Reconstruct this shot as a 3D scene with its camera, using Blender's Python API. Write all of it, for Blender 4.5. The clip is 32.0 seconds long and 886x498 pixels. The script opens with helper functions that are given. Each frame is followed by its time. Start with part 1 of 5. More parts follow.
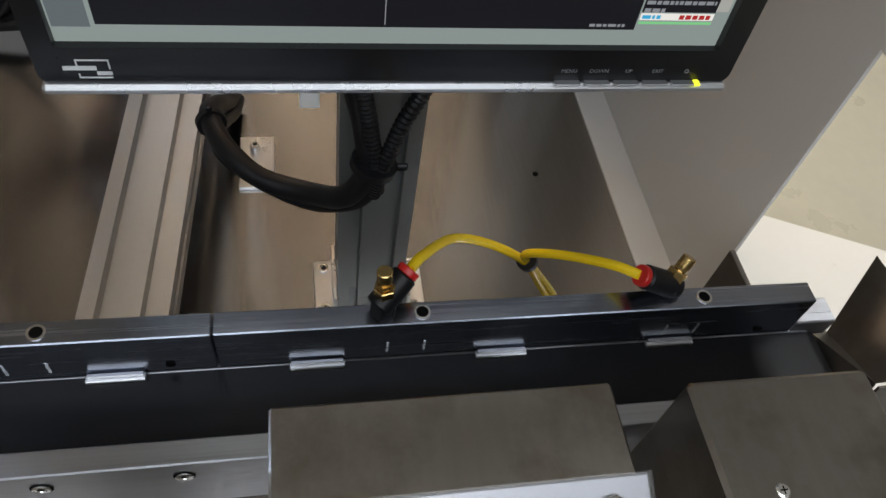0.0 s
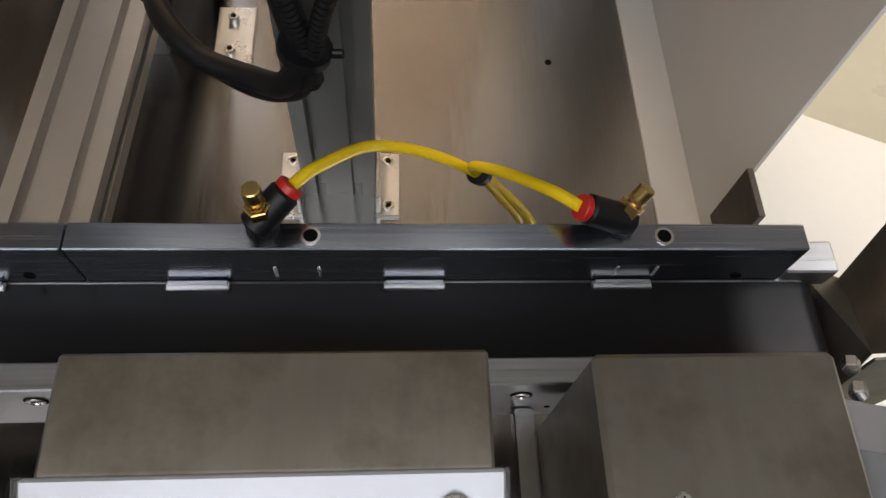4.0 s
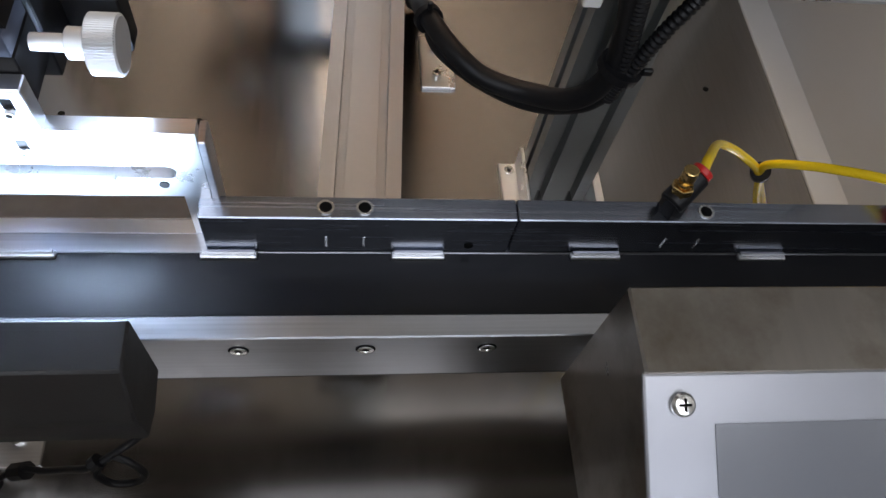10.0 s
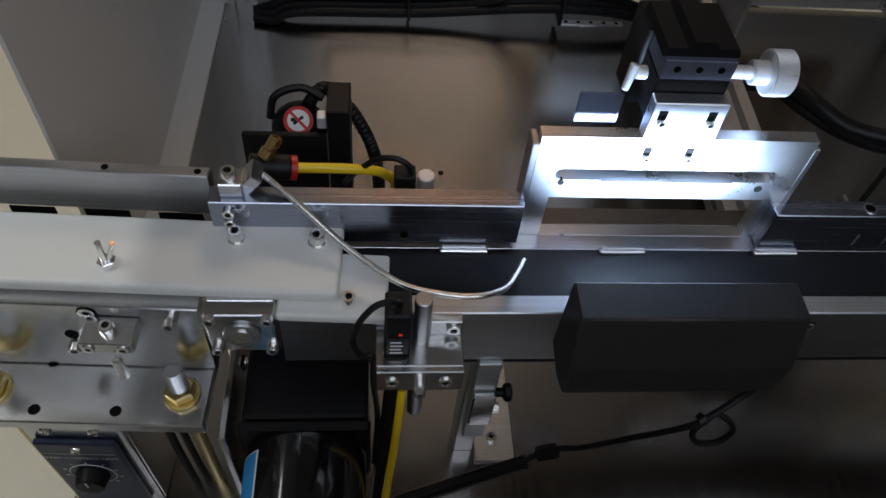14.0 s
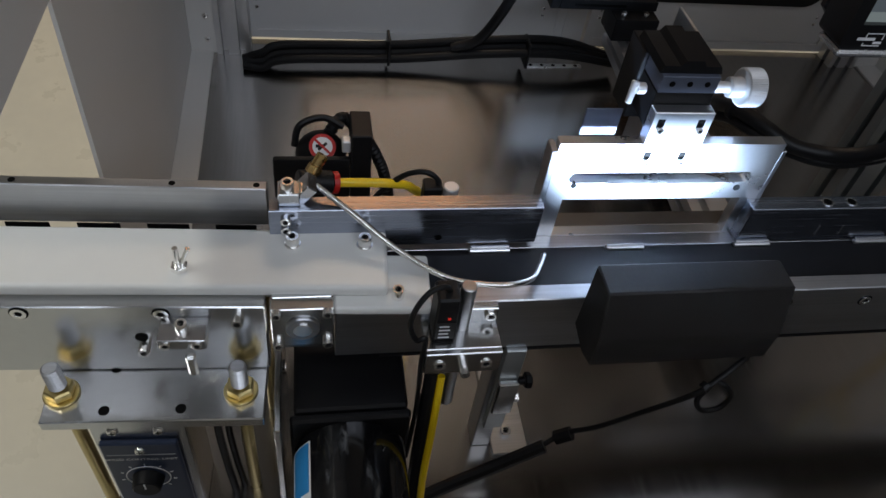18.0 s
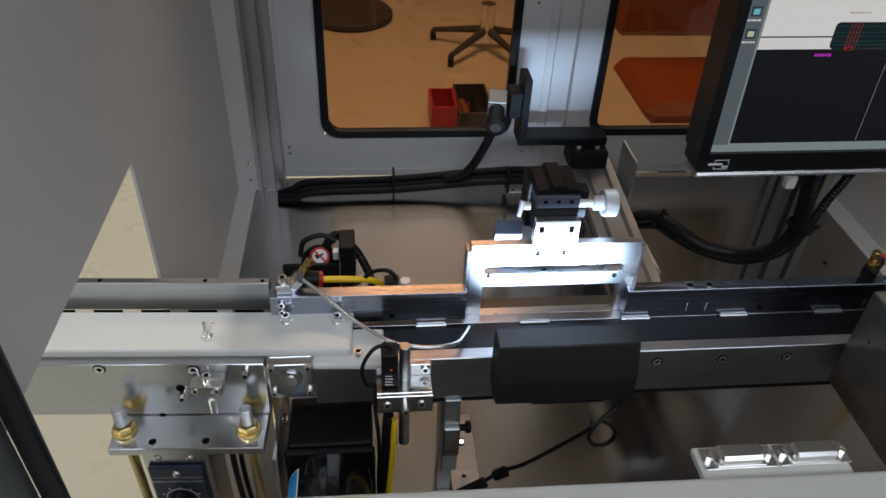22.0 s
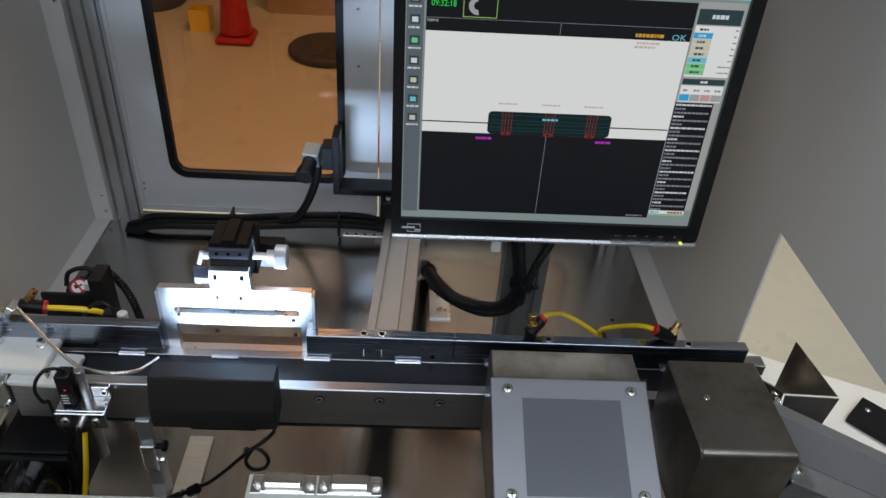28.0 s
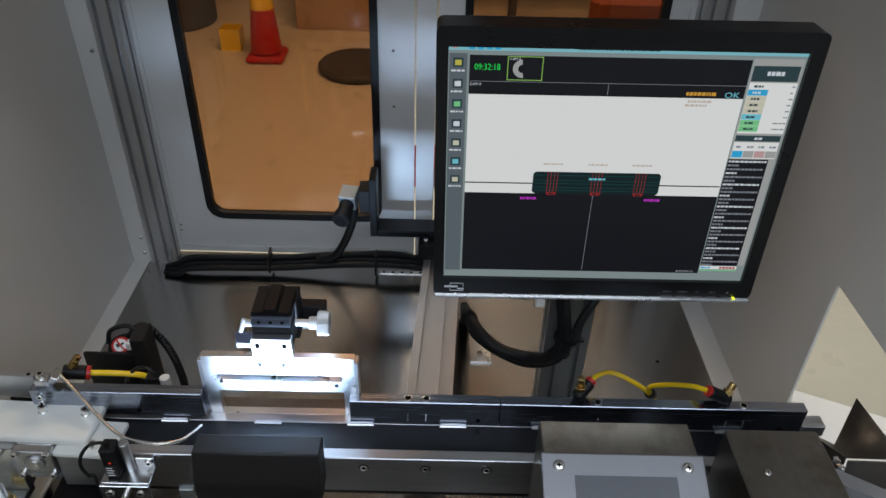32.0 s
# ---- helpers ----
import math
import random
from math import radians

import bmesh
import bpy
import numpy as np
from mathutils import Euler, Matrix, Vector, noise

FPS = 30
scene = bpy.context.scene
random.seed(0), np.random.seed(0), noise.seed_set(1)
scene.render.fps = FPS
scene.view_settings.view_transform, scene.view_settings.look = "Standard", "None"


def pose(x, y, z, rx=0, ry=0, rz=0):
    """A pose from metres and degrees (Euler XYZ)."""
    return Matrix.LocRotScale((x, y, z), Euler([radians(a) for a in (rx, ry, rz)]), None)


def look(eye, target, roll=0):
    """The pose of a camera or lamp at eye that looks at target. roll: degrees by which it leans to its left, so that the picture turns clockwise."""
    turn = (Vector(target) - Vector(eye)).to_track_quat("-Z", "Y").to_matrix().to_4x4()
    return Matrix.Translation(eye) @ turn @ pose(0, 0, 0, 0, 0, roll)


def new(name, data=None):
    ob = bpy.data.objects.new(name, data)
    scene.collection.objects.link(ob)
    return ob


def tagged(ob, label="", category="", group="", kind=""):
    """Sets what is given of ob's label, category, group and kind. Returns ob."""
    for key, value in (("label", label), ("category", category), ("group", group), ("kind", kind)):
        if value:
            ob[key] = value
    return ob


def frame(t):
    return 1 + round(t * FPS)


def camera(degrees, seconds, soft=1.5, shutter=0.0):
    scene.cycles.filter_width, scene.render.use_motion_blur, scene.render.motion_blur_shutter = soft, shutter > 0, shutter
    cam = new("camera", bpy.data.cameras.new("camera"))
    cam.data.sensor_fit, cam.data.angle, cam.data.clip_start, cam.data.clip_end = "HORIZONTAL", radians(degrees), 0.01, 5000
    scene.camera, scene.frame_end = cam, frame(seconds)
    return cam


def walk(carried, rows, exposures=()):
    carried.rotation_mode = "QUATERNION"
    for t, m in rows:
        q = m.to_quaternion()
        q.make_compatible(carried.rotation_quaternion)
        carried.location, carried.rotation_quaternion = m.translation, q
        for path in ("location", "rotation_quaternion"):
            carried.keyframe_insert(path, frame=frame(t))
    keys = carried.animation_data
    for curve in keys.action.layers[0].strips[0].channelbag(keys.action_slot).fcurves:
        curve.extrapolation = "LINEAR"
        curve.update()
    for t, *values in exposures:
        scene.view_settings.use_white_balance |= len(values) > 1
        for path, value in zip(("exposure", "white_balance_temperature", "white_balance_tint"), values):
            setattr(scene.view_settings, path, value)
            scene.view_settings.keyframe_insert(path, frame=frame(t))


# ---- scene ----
cam = camera(62.00, 32.0)
PATH = [
    (0, (-0.01040, -0.00736, 1.26125), (0.17009, 0.57563, 0.46907), 11.59),
    (0.5, (0.03735, 0.00468, 1.25451), (0.20304, 0.58348, 0.45605), 13.17),
    (1, (0.07811, 0.02160, 1.23510), (0.21456, 0.58920, 0.42318), 10.66),
    (1.5, (0.08901, 0.03269, 1.22345), (0.20197, 0.56865, 0.38680), 9.51),
    (2, (0.08994, 0.04345, 1.22093), (0.18761, 0.53326, 0.35459), 9.10),
    (2.5, (0.09035, 0.04872, 1.21626), (0.18144, 0.51018, 0.33379), 9.53),
    (3, (0.08787, 0.04863, 1.21962), (0.17835, 0.49398, 0.32884), 9.93),
    (3.5, (0.08604, 0.04473, 1.22291), (0.16365, 0.49309, 0.33243), 8.89),
    (5.5, (0.08560, 0.03507, 1.22819), (0.15877, 0.48820, 0.33975), 7.61),
    (6, (0.07109, 0.03150, 1.23143), (0.15334, 0.48303, 0.34297), 8.72),
    (6.5, (0.04966, 0.02129, 1.23288), (0.14081, 0.47607, 0.34695), 9.73),
    (7, (0.01365, 0.01976, 1.24107), (0.09812, 0.48006, 0.35733), 9.98),
    (7.5, (-0.01193, 0.01609, 1.24819), (0.09115, 0.47524, 0.36583), 11.68),
    (8, (-0.03061, 0.00840, 1.25086), (0.07385, 0.47670, 0.37349), 11.05),
    (8.5, (-0.05867, 0.00445, 1.25202), (0.04805, 0.48544, 0.38181), 11.01),
    (9, (-0.08596, -0.00425, 1.24895), (0.03455, 0.48254, 0.38378), 11.60),
    (9.5, (-0.12138, -0.00784, 1.25152), (0.01313, 0.47811, 0.38794), 13.53),
    (10, (-0.15737, -0.01599, 1.25567), (-0.02145, 0.47638, 0.39596), 13.61),
    (10.5, (-0.19790, -0.03017, 1.25803), (-0.05946, 0.48111, 0.40984), 14.56),
    (11, (-0.23040, -0.05126, 1.26507), (-0.08579, 0.48358, 0.43258), 14.68),
    (11.5, (-0.29066, -0.05786, 1.25286), (-0.13248, 0.48416, 0.42752), 15.91),
    (12, (-0.29722, -0.07432, 1.26592), (-0.23203, 0.48500, 0.43954), 8.49),
    (12.5, (-0.37080, -0.09391, 1.26400), (-0.27976, 0.50061, 0.46509), 10.42),
    (13, (-0.42591, -0.09278, 1.26646), (-0.33285, 0.50107, 0.46729), 10.12),
    (13.5, (-0.46418, -0.09754, 1.26570), (-0.37503, 0.50581, 0.47323), 8.30),
    (14, (-0.48944, -0.10290, 1.26334), (-0.39961, 0.51000, 0.47830), 7.01),
    (14.5, (-0.52055, -0.11773, 1.26265), (-0.39684, 0.50868, 0.49302), 8.28),
    (16.5, (-0.55656, -0.15112, 1.27133), (-0.40294, 0.50134, 0.52925), 10.07),
    (17, (-0.55276, -0.14759, 1.27500), (-0.40098, 0.50943, 0.53657), 9.34),
    (17.5, (-0.55312, -0.14999, 1.27696), (-0.39613, 0.50714, 0.53971), 9.09),
    (18, (-0.56153, -0.16468, 1.27973), (-0.38710, 0.49730, 0.55079), 9.51),
    (18.5, (-0.56129, -0.17280, 1.28304), (-0.39154, 0.49679, 0.55997), 8.90),
    (19, (-0.56167, -0.18813, 1.28576), (-0.39062, 0.49097, 0.57192), 8.45),
    (19.5, (-0.55733, -0.18756, 1.29941), (-0.39025, 0.50667, 0.59932), 7.72),
    (20, (-0.57089, -0.20399, 1.31991), (-0.39741, 0.51781, 0.64990), 7.00),
    (20.5, (-0.57344, -0.23917, 1.36045), (-0.38163, 0.49899, 0.71367), 6.65),
    (21, (-0.52804, -0.28987, 1.38264), (-0.38364, 0.47284, 0.75223), 5.15),
    (21.5, (-0.49811, -0.32751, 1.39409), (-0.39571, 0.44480, 0.76715), 3.87),
    (22, (-0.49055, -0.34736, 1.40402), (-0.39443, 0.43685, 0.79101), 2.91),
    (22.5, (-0.49251, -0.35606, 1.40557), (-0.39065, 0.42640, 0.79125), 2.49),
    (23, (-0.49605, -0.35871, 1.40603), (-0.39480, 0.42177, 0.78910), 2.63),
    (23.5, (-0.48269, -0.36870, 1.40780), (-0.36824, 0.41345, 0.79531), 2.92),
    (24, (-0.47523, -0.37694, 1.41180), (-0.35192, 0.40781, 0.80438), 3.44),
    (24.5, (-0.47216, -0.37663, 1.41508), (-0.34513, 0.40791, 0.80815), 3.93),
    (25, (-0.46070, -0.37940, 1.41725), (-0.33106, 0.40069, 0.80517), 4.64),
    (25.5, (-0.43697, -0.39850, 1.45106), (-0.30072, 0.38650, 0.84673), 4.22),
    (26, (-0.34148, -0.43753, 1.49303), (-0.20294, 0.37576, 0.92790), 4.88),
    (26.5, (-0.20323, -0.45398, 1.50247), (-0.10957, 0.35187, 0.91779), 6.01),
    (28.5, (-0.12088, -0.42406, 1.50700), (-0.07121, 0.38817, 0.92578), 4.25),
    (29, (-0.15464, -0.41145, 1.52157), (-0.08638, 0.40913, 0.95412), 3.34),
    (29.5, (-0.12998, -0.39401, 1.54194), (-0.07230, 0.43165, 0.98073), 3.95),
    (30, (-0.12782, -0.37904, 1.54319), (-0.09680, 0.43592, 0.96450), 2.80),
    (30.5, (-0.13593, -0.37000, 1.54304), (-0.11286, 0.43746, 0.95357), 2.54),
    (31, (-0.13946, -0.37469, 1.54671), (-0.12571, 0.43107, 0.95463), 2.16),
    (31.5, (-0.14076, -0.37782, 1.54801), (-0.12673, 0.42966, 0.95829), 1.87),
    (32, (-0.14021, -0.37886, 1.54762), (-0.12855, 0.43260, 0.96333), 1.90),
]
walk(cam, [(t, look(eye, target, roll)) for t, eye, target, roll in PATH],
     [(0, 0.42, 6450, 11), (1, 0.66, 6330, 10), (3, 0.66, 6800, 14), (7, 0.72, 6900, 15), (9, 0.72, 6550, 15), (10.5, 0.33, 6250, 15), (12, -0.2, 5850, 15), (13, -0.37, 6000, 15),
      (14, -0.6, 6100, 14), (17, -0.42, 6150, 14), (20, -0.42, 6150, 14), (21, -0.38, 6200, 13), (22, -0.13, 6200, 13), (25, 0.1, 6200, 12), (26, 0.08, 6200, 12), (29, 0.1, 6050, 10), (32, 0.06, 6050, 10)])

# ---- light ----
world = bpy.data.worlds.new("world")
scene.world = world
world.use_nodes = True
world.node_tree.nodes["Background"].inputs[0].default_value = (0.62, 0.66, 0.72, 1)
world.node_tree.nodes["Background"].inputs[1].default_value = 0.05


def lamp(name, m, w, h, power, colour=(1, 1, 1), spread=180):
    data = bpy.data.lights.new(name, "AREA")
    data.shape, data.size, data.size_y, data.energy, data.color, data.spread = "RECTANGLE", w, h, power, colour, radians(spread)
    ob = new(name, data)
    ob.matrix_world = m
    return ob


# unseen ceiling lamps of the workshop, added in front, beside and behind the machine
lamp("unseen_ceiling_lamp", look((-0.2, -1.95, 2.88), (-0.2, 0.3, 0.9)), 3.2, 1.0, 42, (0.86, 0.93, 1))
lamp("unseen_ceiling_lamp", look((-0.15, -0.8, 2.9), (-0.15, -0.6, 0)), 2.8, 0.35, 10, (0.93, 0.97, 1))
# side fill with no known source, for the wall openings and outside floor
lamp("unseen_ceiling_lamp", look((1.9, 0.3, 2.9), (1.7, 0.3, 0)), 1.6, 0.3, 18, (0.95, 0.98, 1))
lamp("unseen_ceiling_lamp", look((-2.2, 0.3, 2.9), (-2.0, 0.3, 0)), 1.6, 0.3, 29, (1, 1, 0.9))
# warm lamp placed where the patch mirrored in the deck points
lamp("unseen_ceiling_lamp", look((-0.12, 2.45, 2.9), (-0.12, 2.45, 0)), 1.15, 1.05, 57, (1, 0.80, 0.57))
# LED bar behind the window of the black line light, shining across the belt at the frame
lamp("line_light_led", look((-0.315, 0.1325, 0.922), (-0.312, 0.209, 0.944)), 0.105, 0.012, 1.5, (0.58, 0.77, 1), 62)


# ---- materials ----
def surface(name, col, rough=0.5, metal=0.0, var=0.1, grain=150.0, stretch=(1, 1, 1), bump=0.05, stain=0.0, blot=9.0, stain_col=None, rvar=0.12, coat=0.0, spec=0.5, brushed=False):
    m = bpy.data.materials.new(name)
    m.use_nodes = True
    t = m.node_tree
    b = t.nodes["Principled BSDF"]
    co = t.nodes.new("ShaderNodeTexCoord")
    mp = t.nodes.new("ShaderNodeMapping")
    mp.inputs["Scale"].default_value = stretch
    t.links.new(co.outputs["Object"], mp.inputs[0])
    fine = t.nodes.new("ShaderNodeTexNoise")
    fine.inputs["Scale"].default_value, fine.inputs["Detail"].default_value = grain, 5
    t.links.new(mp.outputs[0], fine.inputs["Vector"])
    wide = t.nodes.new("ShaderNodeTexNoise")
    wide.inputs["Scale"].default_value, wide.inputs["Detail"].default_value, wide.inputs["Roughness"].default_value = blot, 6, 0.62
    t.links.new(co.outputs["Object"], wide.inputs["Vector"])
    mix = t.nodes.new("ShaderNodeMix")
    mix.data_type = "RGBA"
    mix.inputs["A"].default_value = (*[c * (1 - var) for c in col], 1)
    mix.inputs["B"].default_value = (*[min(1, c * (1 + var)) for c in col], 1)
    t.links.new(fine.outputs["Fac"], mix.inputs["Factor"])
    ramp = t.nodes.new("ShaderNodeMapRange")
    ramp.inputs["From Min"].default_value, ramp.inputs["From Max"].default_value = 0.42, 0.72
    ramp.inputs["To Max"].default_value = stain
    t.links.new(wide.outputs["Fac"], ramp.inputs["Value"])
    mix2 = t.nodes.new("ShaderNodeMix")
    mix2.data_type = "RGBA"
    mix2.inputs["B"].default_value = (*(stain_col or [c * 0.55 for c in col]), 1)
    t.links.new(ramp.outputs[0], mix2.inputs["Factor"])
    t.links.new(mix.outputs["Result"], mix2.inputs["A"])
    t.links.new(mix2.outputs["Result"], b.inputs["Base Color"])
    rr = t.nodes.new("ShaderNodeMapRange")
    rr.inputs["To Min"].default_value, rr.inputs["To Max"].default_value = max(0.02, rough - rvar), min(1, rough + rvar)
    t.links.new((fine if brushed else wide).outputs["Fac"], rr.inputs["Value"])
    t.links.new(rr.outputs[0], b.inputs["Roughness"])
    b.inputs["Metallic"].default_value, b.inputs["Coat Weight"].default_value = metal, coat
    b.inputs["Specular IOR Level"].default_value = spec
    if bump:
        bp = t.nodes.new("ShaderNodeBump")
        bp.inputs["Strength"].default_value, bp.inputs["Distance"].default_value = bump, 0.0006
        t.links.new(fine.outputs["Fac"], bp.inputs["Height"])
        t.links.new(bp.outputs[0], b.inputs["Normal"])
    return m


def glow(name, col, strength):
    m = bpy.data.materials.new(name)
    m.use_nodes = True
    b = m.node_tree.nodes["Principled BSDF"]
    b.inputs["Base Color"].default_value = (0.01, 0.01, 0.01, 1)
    b.inputs["Roughness"].default_value = 0.35
    b.inputs["Specular IOR Level"].default_value = 0.2
    b.inputs["Emission Color"].default_value = (*col, 1)
    b.inputs["Emission Strength"].default_value = strength
    return m


M = {
    "deck": surface("stainless_deck", (0.42, 0.405, 0.395), 0.19, 1, 0.12, 16, (24, 1, 1), 0.004, 0.1, 5, rvar=0.06, brushed=True),
    "steel": surface("brushed_steel", (0.52, 0.53, 0.55), 0.34, 1, 0.25, 9, (1, 55, 55), 0.02, 0.15, 30, rvar=0.14, brushed=True),
    "ground": surface("ground_steel", (0.5, 0.51, 0.54), 0.34, 1, 0.25, 9, (1, 60, 60), 0.02, 0.15, 24, rvar=0.14, brushed=True),
    "rail": surface("dark_ground_steel", (0.36, 0.39, 0.46), 0.24, 1, 0.24, 8, (1, 70, 70), 0.015, 0.2, 22, rvar=0.12, brushed=True),
    "zinc": surface("zinc_plate", (0.6, 0.605, 0.61), 0.22, 1, 0.06, 200, (1, 1, 1), 0.015, 0.12, 14, rvar=0.05),
    "alu": surface("milled_aluminium", (0.82, 0.83, 0.85), 0.3, 1, 0.05, 260, (1, 12, 1), 0.04, 0.1, 30),
    "anod": surface("anodised_extrusion", (0.57, 0.57, 0.575), 0.42, 0.9, 0.03, 300, (1, 1, 1), 0.02, 0.08, 12),
    "anod_dark": surface("grey_extrusion", (0.36, 0.38, 0.38), 0.4, 0.85, 0.03, 300, (1, 1, 1), 0.02, 0.08, 12),
    "inox": surface("worn_box_stainless", (0.44, 0.41, 0.375), 0.32, 1, 0.14, 14, (9, 1, 1), 0.01, 1.0, 13, (0.17, 0.125, 0.08)),
    "inox_dark": surface("dark_box_stainless", (0.3, 0.275, 0.25), 0.36, 1, 0.14, 14, (9, 1, 1), 0.01, 1.0, 11, (0.13, 0.1, 0.07)),
    "inox_front": surface("clear_film_panel", (0.48, 0.49, 0.52), 0.42, 0.85, 0.03, 220, (1, 1, 1), 0.03, 0.15, 20),
    "satin": surface("satin_blue_grey", (0.1, 0.115, 0.16), 0.5, 0.3, 0.04, 300),
    "browned": surface("browned_sheet", (0.16, 0.145, 0.13), 0.42, 0.9, 0.1, 60, (1, 1, 1), 0.04, 0.6, 16, (0.07, 0.055, 0.045)),
    "screw": surface("chrome_screw", (0.88, 0.87, 0.85), 0.24, 1, 0.05, 300),
    "brass": surface("brass", (0.66, 0.46, 0.18), 0.28, 1, 0.08, 300),
    "yzinc": surface("yellow_zinc", (0.55, 0.44, 0.2), 0.3, 1, 0.1, 150),
    "dark": surface("dark_hole", (0.002, 0.002, 0.0022), 0.7, spec=0.1),
    "belt": surface("black_belt", (0.008, 0.008, 0.0095), 0.32, 0, 0.25, 240, (1, 14, 1), 0.04, 0.15, 16, spec=0.22),
    "black": surface("black_anodised", (0.006, 0.006, 0.007), 0.5, 0.0, 0.1, 260, (1, 1, 1), 0.03, 0.1, 20, spec=0.25),
    "blackgloss": surface("gloss_black_paint", (0.006, 0.006, 0.007), 0.12, 0, 0.1, 200, (1, 1, 1), 0.01, 0, 9, coat=0.4),
    "rubber": surface("black_rubber", (0.006, 0.006, 0.007), 0.45, 0, 0.15, 300, (1, 1, 1), 0.08, spec=0.3),
    "charcoal": surface("charcoal_housing", (0.0135, 0.0125, 0.0125), 0.5, 0, 0.08, 500, (1, 1, 1), 0.12, 0.05, 20, spec=0.35),
    "panel": surface("grey_powder_paint", (0.66, 0.65, 0.63), 0.5, 0, 0.02, 700, (1, 1, 1), 0.12, 0.05, 4),
    "cream": surface("cream_powder_paint", (0.66, 0.66, 0.61), 0.42, 0, 0.02, 700, (1, 1, 1), 0.12, 0.05, 4),
    "door": surface("white_powder_paint", (0.66, 0.655, 0.65), 0.42, 0, 0.02, 700, (1, 1, 1), 0.12, 0.12, 5),
    "nylon": surface("white_nylon", (0.83, 0.83, 0.8), 0.34, 0, 0.02, 80, (1, 1, 1), 0.02, 0.05, 12),
    "yellow": surface("yellow_tube", (0.86, 0.6, 0.01), 0.22, 0, 0.04, 100, coat=0.3),
    "red": surface("red_plastic", (0.45, 0.015, 0.012), 0.35, 0, 0.06, 200),
    "floor": surface("workshop_floor_paint", (0.6, 0.59, 0.5), 0.3, 0, 0.05, 30, (1, 1, 1), 0.03, 0.25, 7, (0.5, 0.5, 0.46)),
    "plaster": surface("plaster", (0.26, 0.26, 0.26), 0.8, 0, 0.04, 40, (1, 1, 1), 0.1, 0.1, 2),
    "whitewash": surface("white_ceiling_paint", (0.4, 0.4, 0.39), 0.8, 0, 0.03, 40, (1, 1, 1), 0.08, 0.08, 2),
    "navy": surface("navy_faceplate", (0.02, 0.032, 0.07), 0.4, 0, 0.08, 300),
    "ink": surface("white_ink", (0.75, 0.76, 0.78), 0.5, 0, 0.02, 300),
    "greyink": surface("grey_ink", (0.3, 0.31, 0.33), 0.5, 0, 0.02, 300),
    "blue": surface("blue_label", (0.03, 0.25, 0.6), 0.4, 0, 0.04, 200),
    "bezel": surface("monitor_bezel", (0.008, 0.008, 0.009), 0.3, 0, 0.06, 600, (1, 1, 1), 0.05, coat=0.05, spec=0.35),
    "silver": surface("silver_trim", (0.55, 0.56, 0.58), 0.28, 0.8, 0.04, 300),
    "chair": surface("grey_fabric", (0.05, 0.05, 0.055), 0.8, 0, 0.1, 300),
    "orange": surface("orange_plastic", (0.22, 0.055, 0.014), 0.45, 0, 0.05, 80),
    "wood": surface("light_wood", (0.4, 0.28, 0.16), 0.5, 0, 0.2, 30, (1, 12, 1), 0.05),
    "knurled": surface("matte_knurled_aluminium", (0.72, 0.72, 0.73), 0.45, 0.5, 0.04, 300),
    "display": surface("display_glass", (0.2, 0.21, 0.23), 0.25, 0.2, 0.03, 20, (1, 1, 1), 0, 0.1, 8),
}


def tinted(name, col, rough=0.03):
    m = bpy.data.materials.new(name)
    m.use_nodes = True
    t = m.node_tree
    t.nodes.remove(t.nodes["Principled BSDF"])
    tr, gl, mx, fr = (t.nodes.new(n) for n in ("ShaderNodeBsdfTransparent", "ShaderNodeBsdfGlossy", "ShaderNodeMixShader", "ShaderNodeFresnel"))
    tr.inputs[0].default_value = (*col, 1)
    gl.inputs["Roughness"].default_value = rough
    fr.inputs["IOR"].default_value = 1.49
    t.links.new(fr.outputs[0], mx.inputs[0])
    t.links.new(tr.outputs[0], mx.inputs[1])
    t.links.new(gl.outputs[0], mx.inputs[2])
    t.links.new(mx.outputs[0], t.nodes["Material Output"].inputs[0])
    return m


M["amber"] = tinted("amber_acrylic", (0.76, 0.56, 0.40))
M["film"] = tinted("protective_film", (0.95, 0.95, 0.96), 0.22)
M["clear"] = tinted("clear_acrylic", (0.9, 0.92, 0.94))


# ---- mesh helpers ----
def thing(name, loc, label="", category="", group="", kind=""):
    ob = new(name)
    ob.location = loc
    ob.empty_display_size = 0.01
    return tagged(ob, label, category, group, kind)


def base_of(ob):
    v = Vector(ob.location)
    while ob.parent:
        ob = ob.parent
        v += Vector(ob.location)
    return v


def finish(me, mat, smooth=35):
    me.materials.append(M[mat] if isinstance(mat, str) else mat)
    if smooth:
        me.polygons.foreach_set("use_smooth", [True] * len(me.polygons))
        me.set_sharp_from_angle(angle=radians(smooth))


def part(name, bm, mat, parent=None, label="", smooth=35, category="", kind=""):
    """Links a bmesh, made in world places, as one mesh object under its thing or part."""
    if parent:
        bmesh.ops.translate(bm, verts=bm.verts, vec=-base_of(parent))
    bmesh.ops.recalc_face_normals(bm, faces=bm.faces)
    me = bpy.data.meshes.new(name)
    bm.to_mesh(me)
    bm.free()
    finish(me, mat, smooth)
    ob = new(name, me)
    if parent:
        ob.parent = parent
    return tagged(ob, label, category, "", kind)


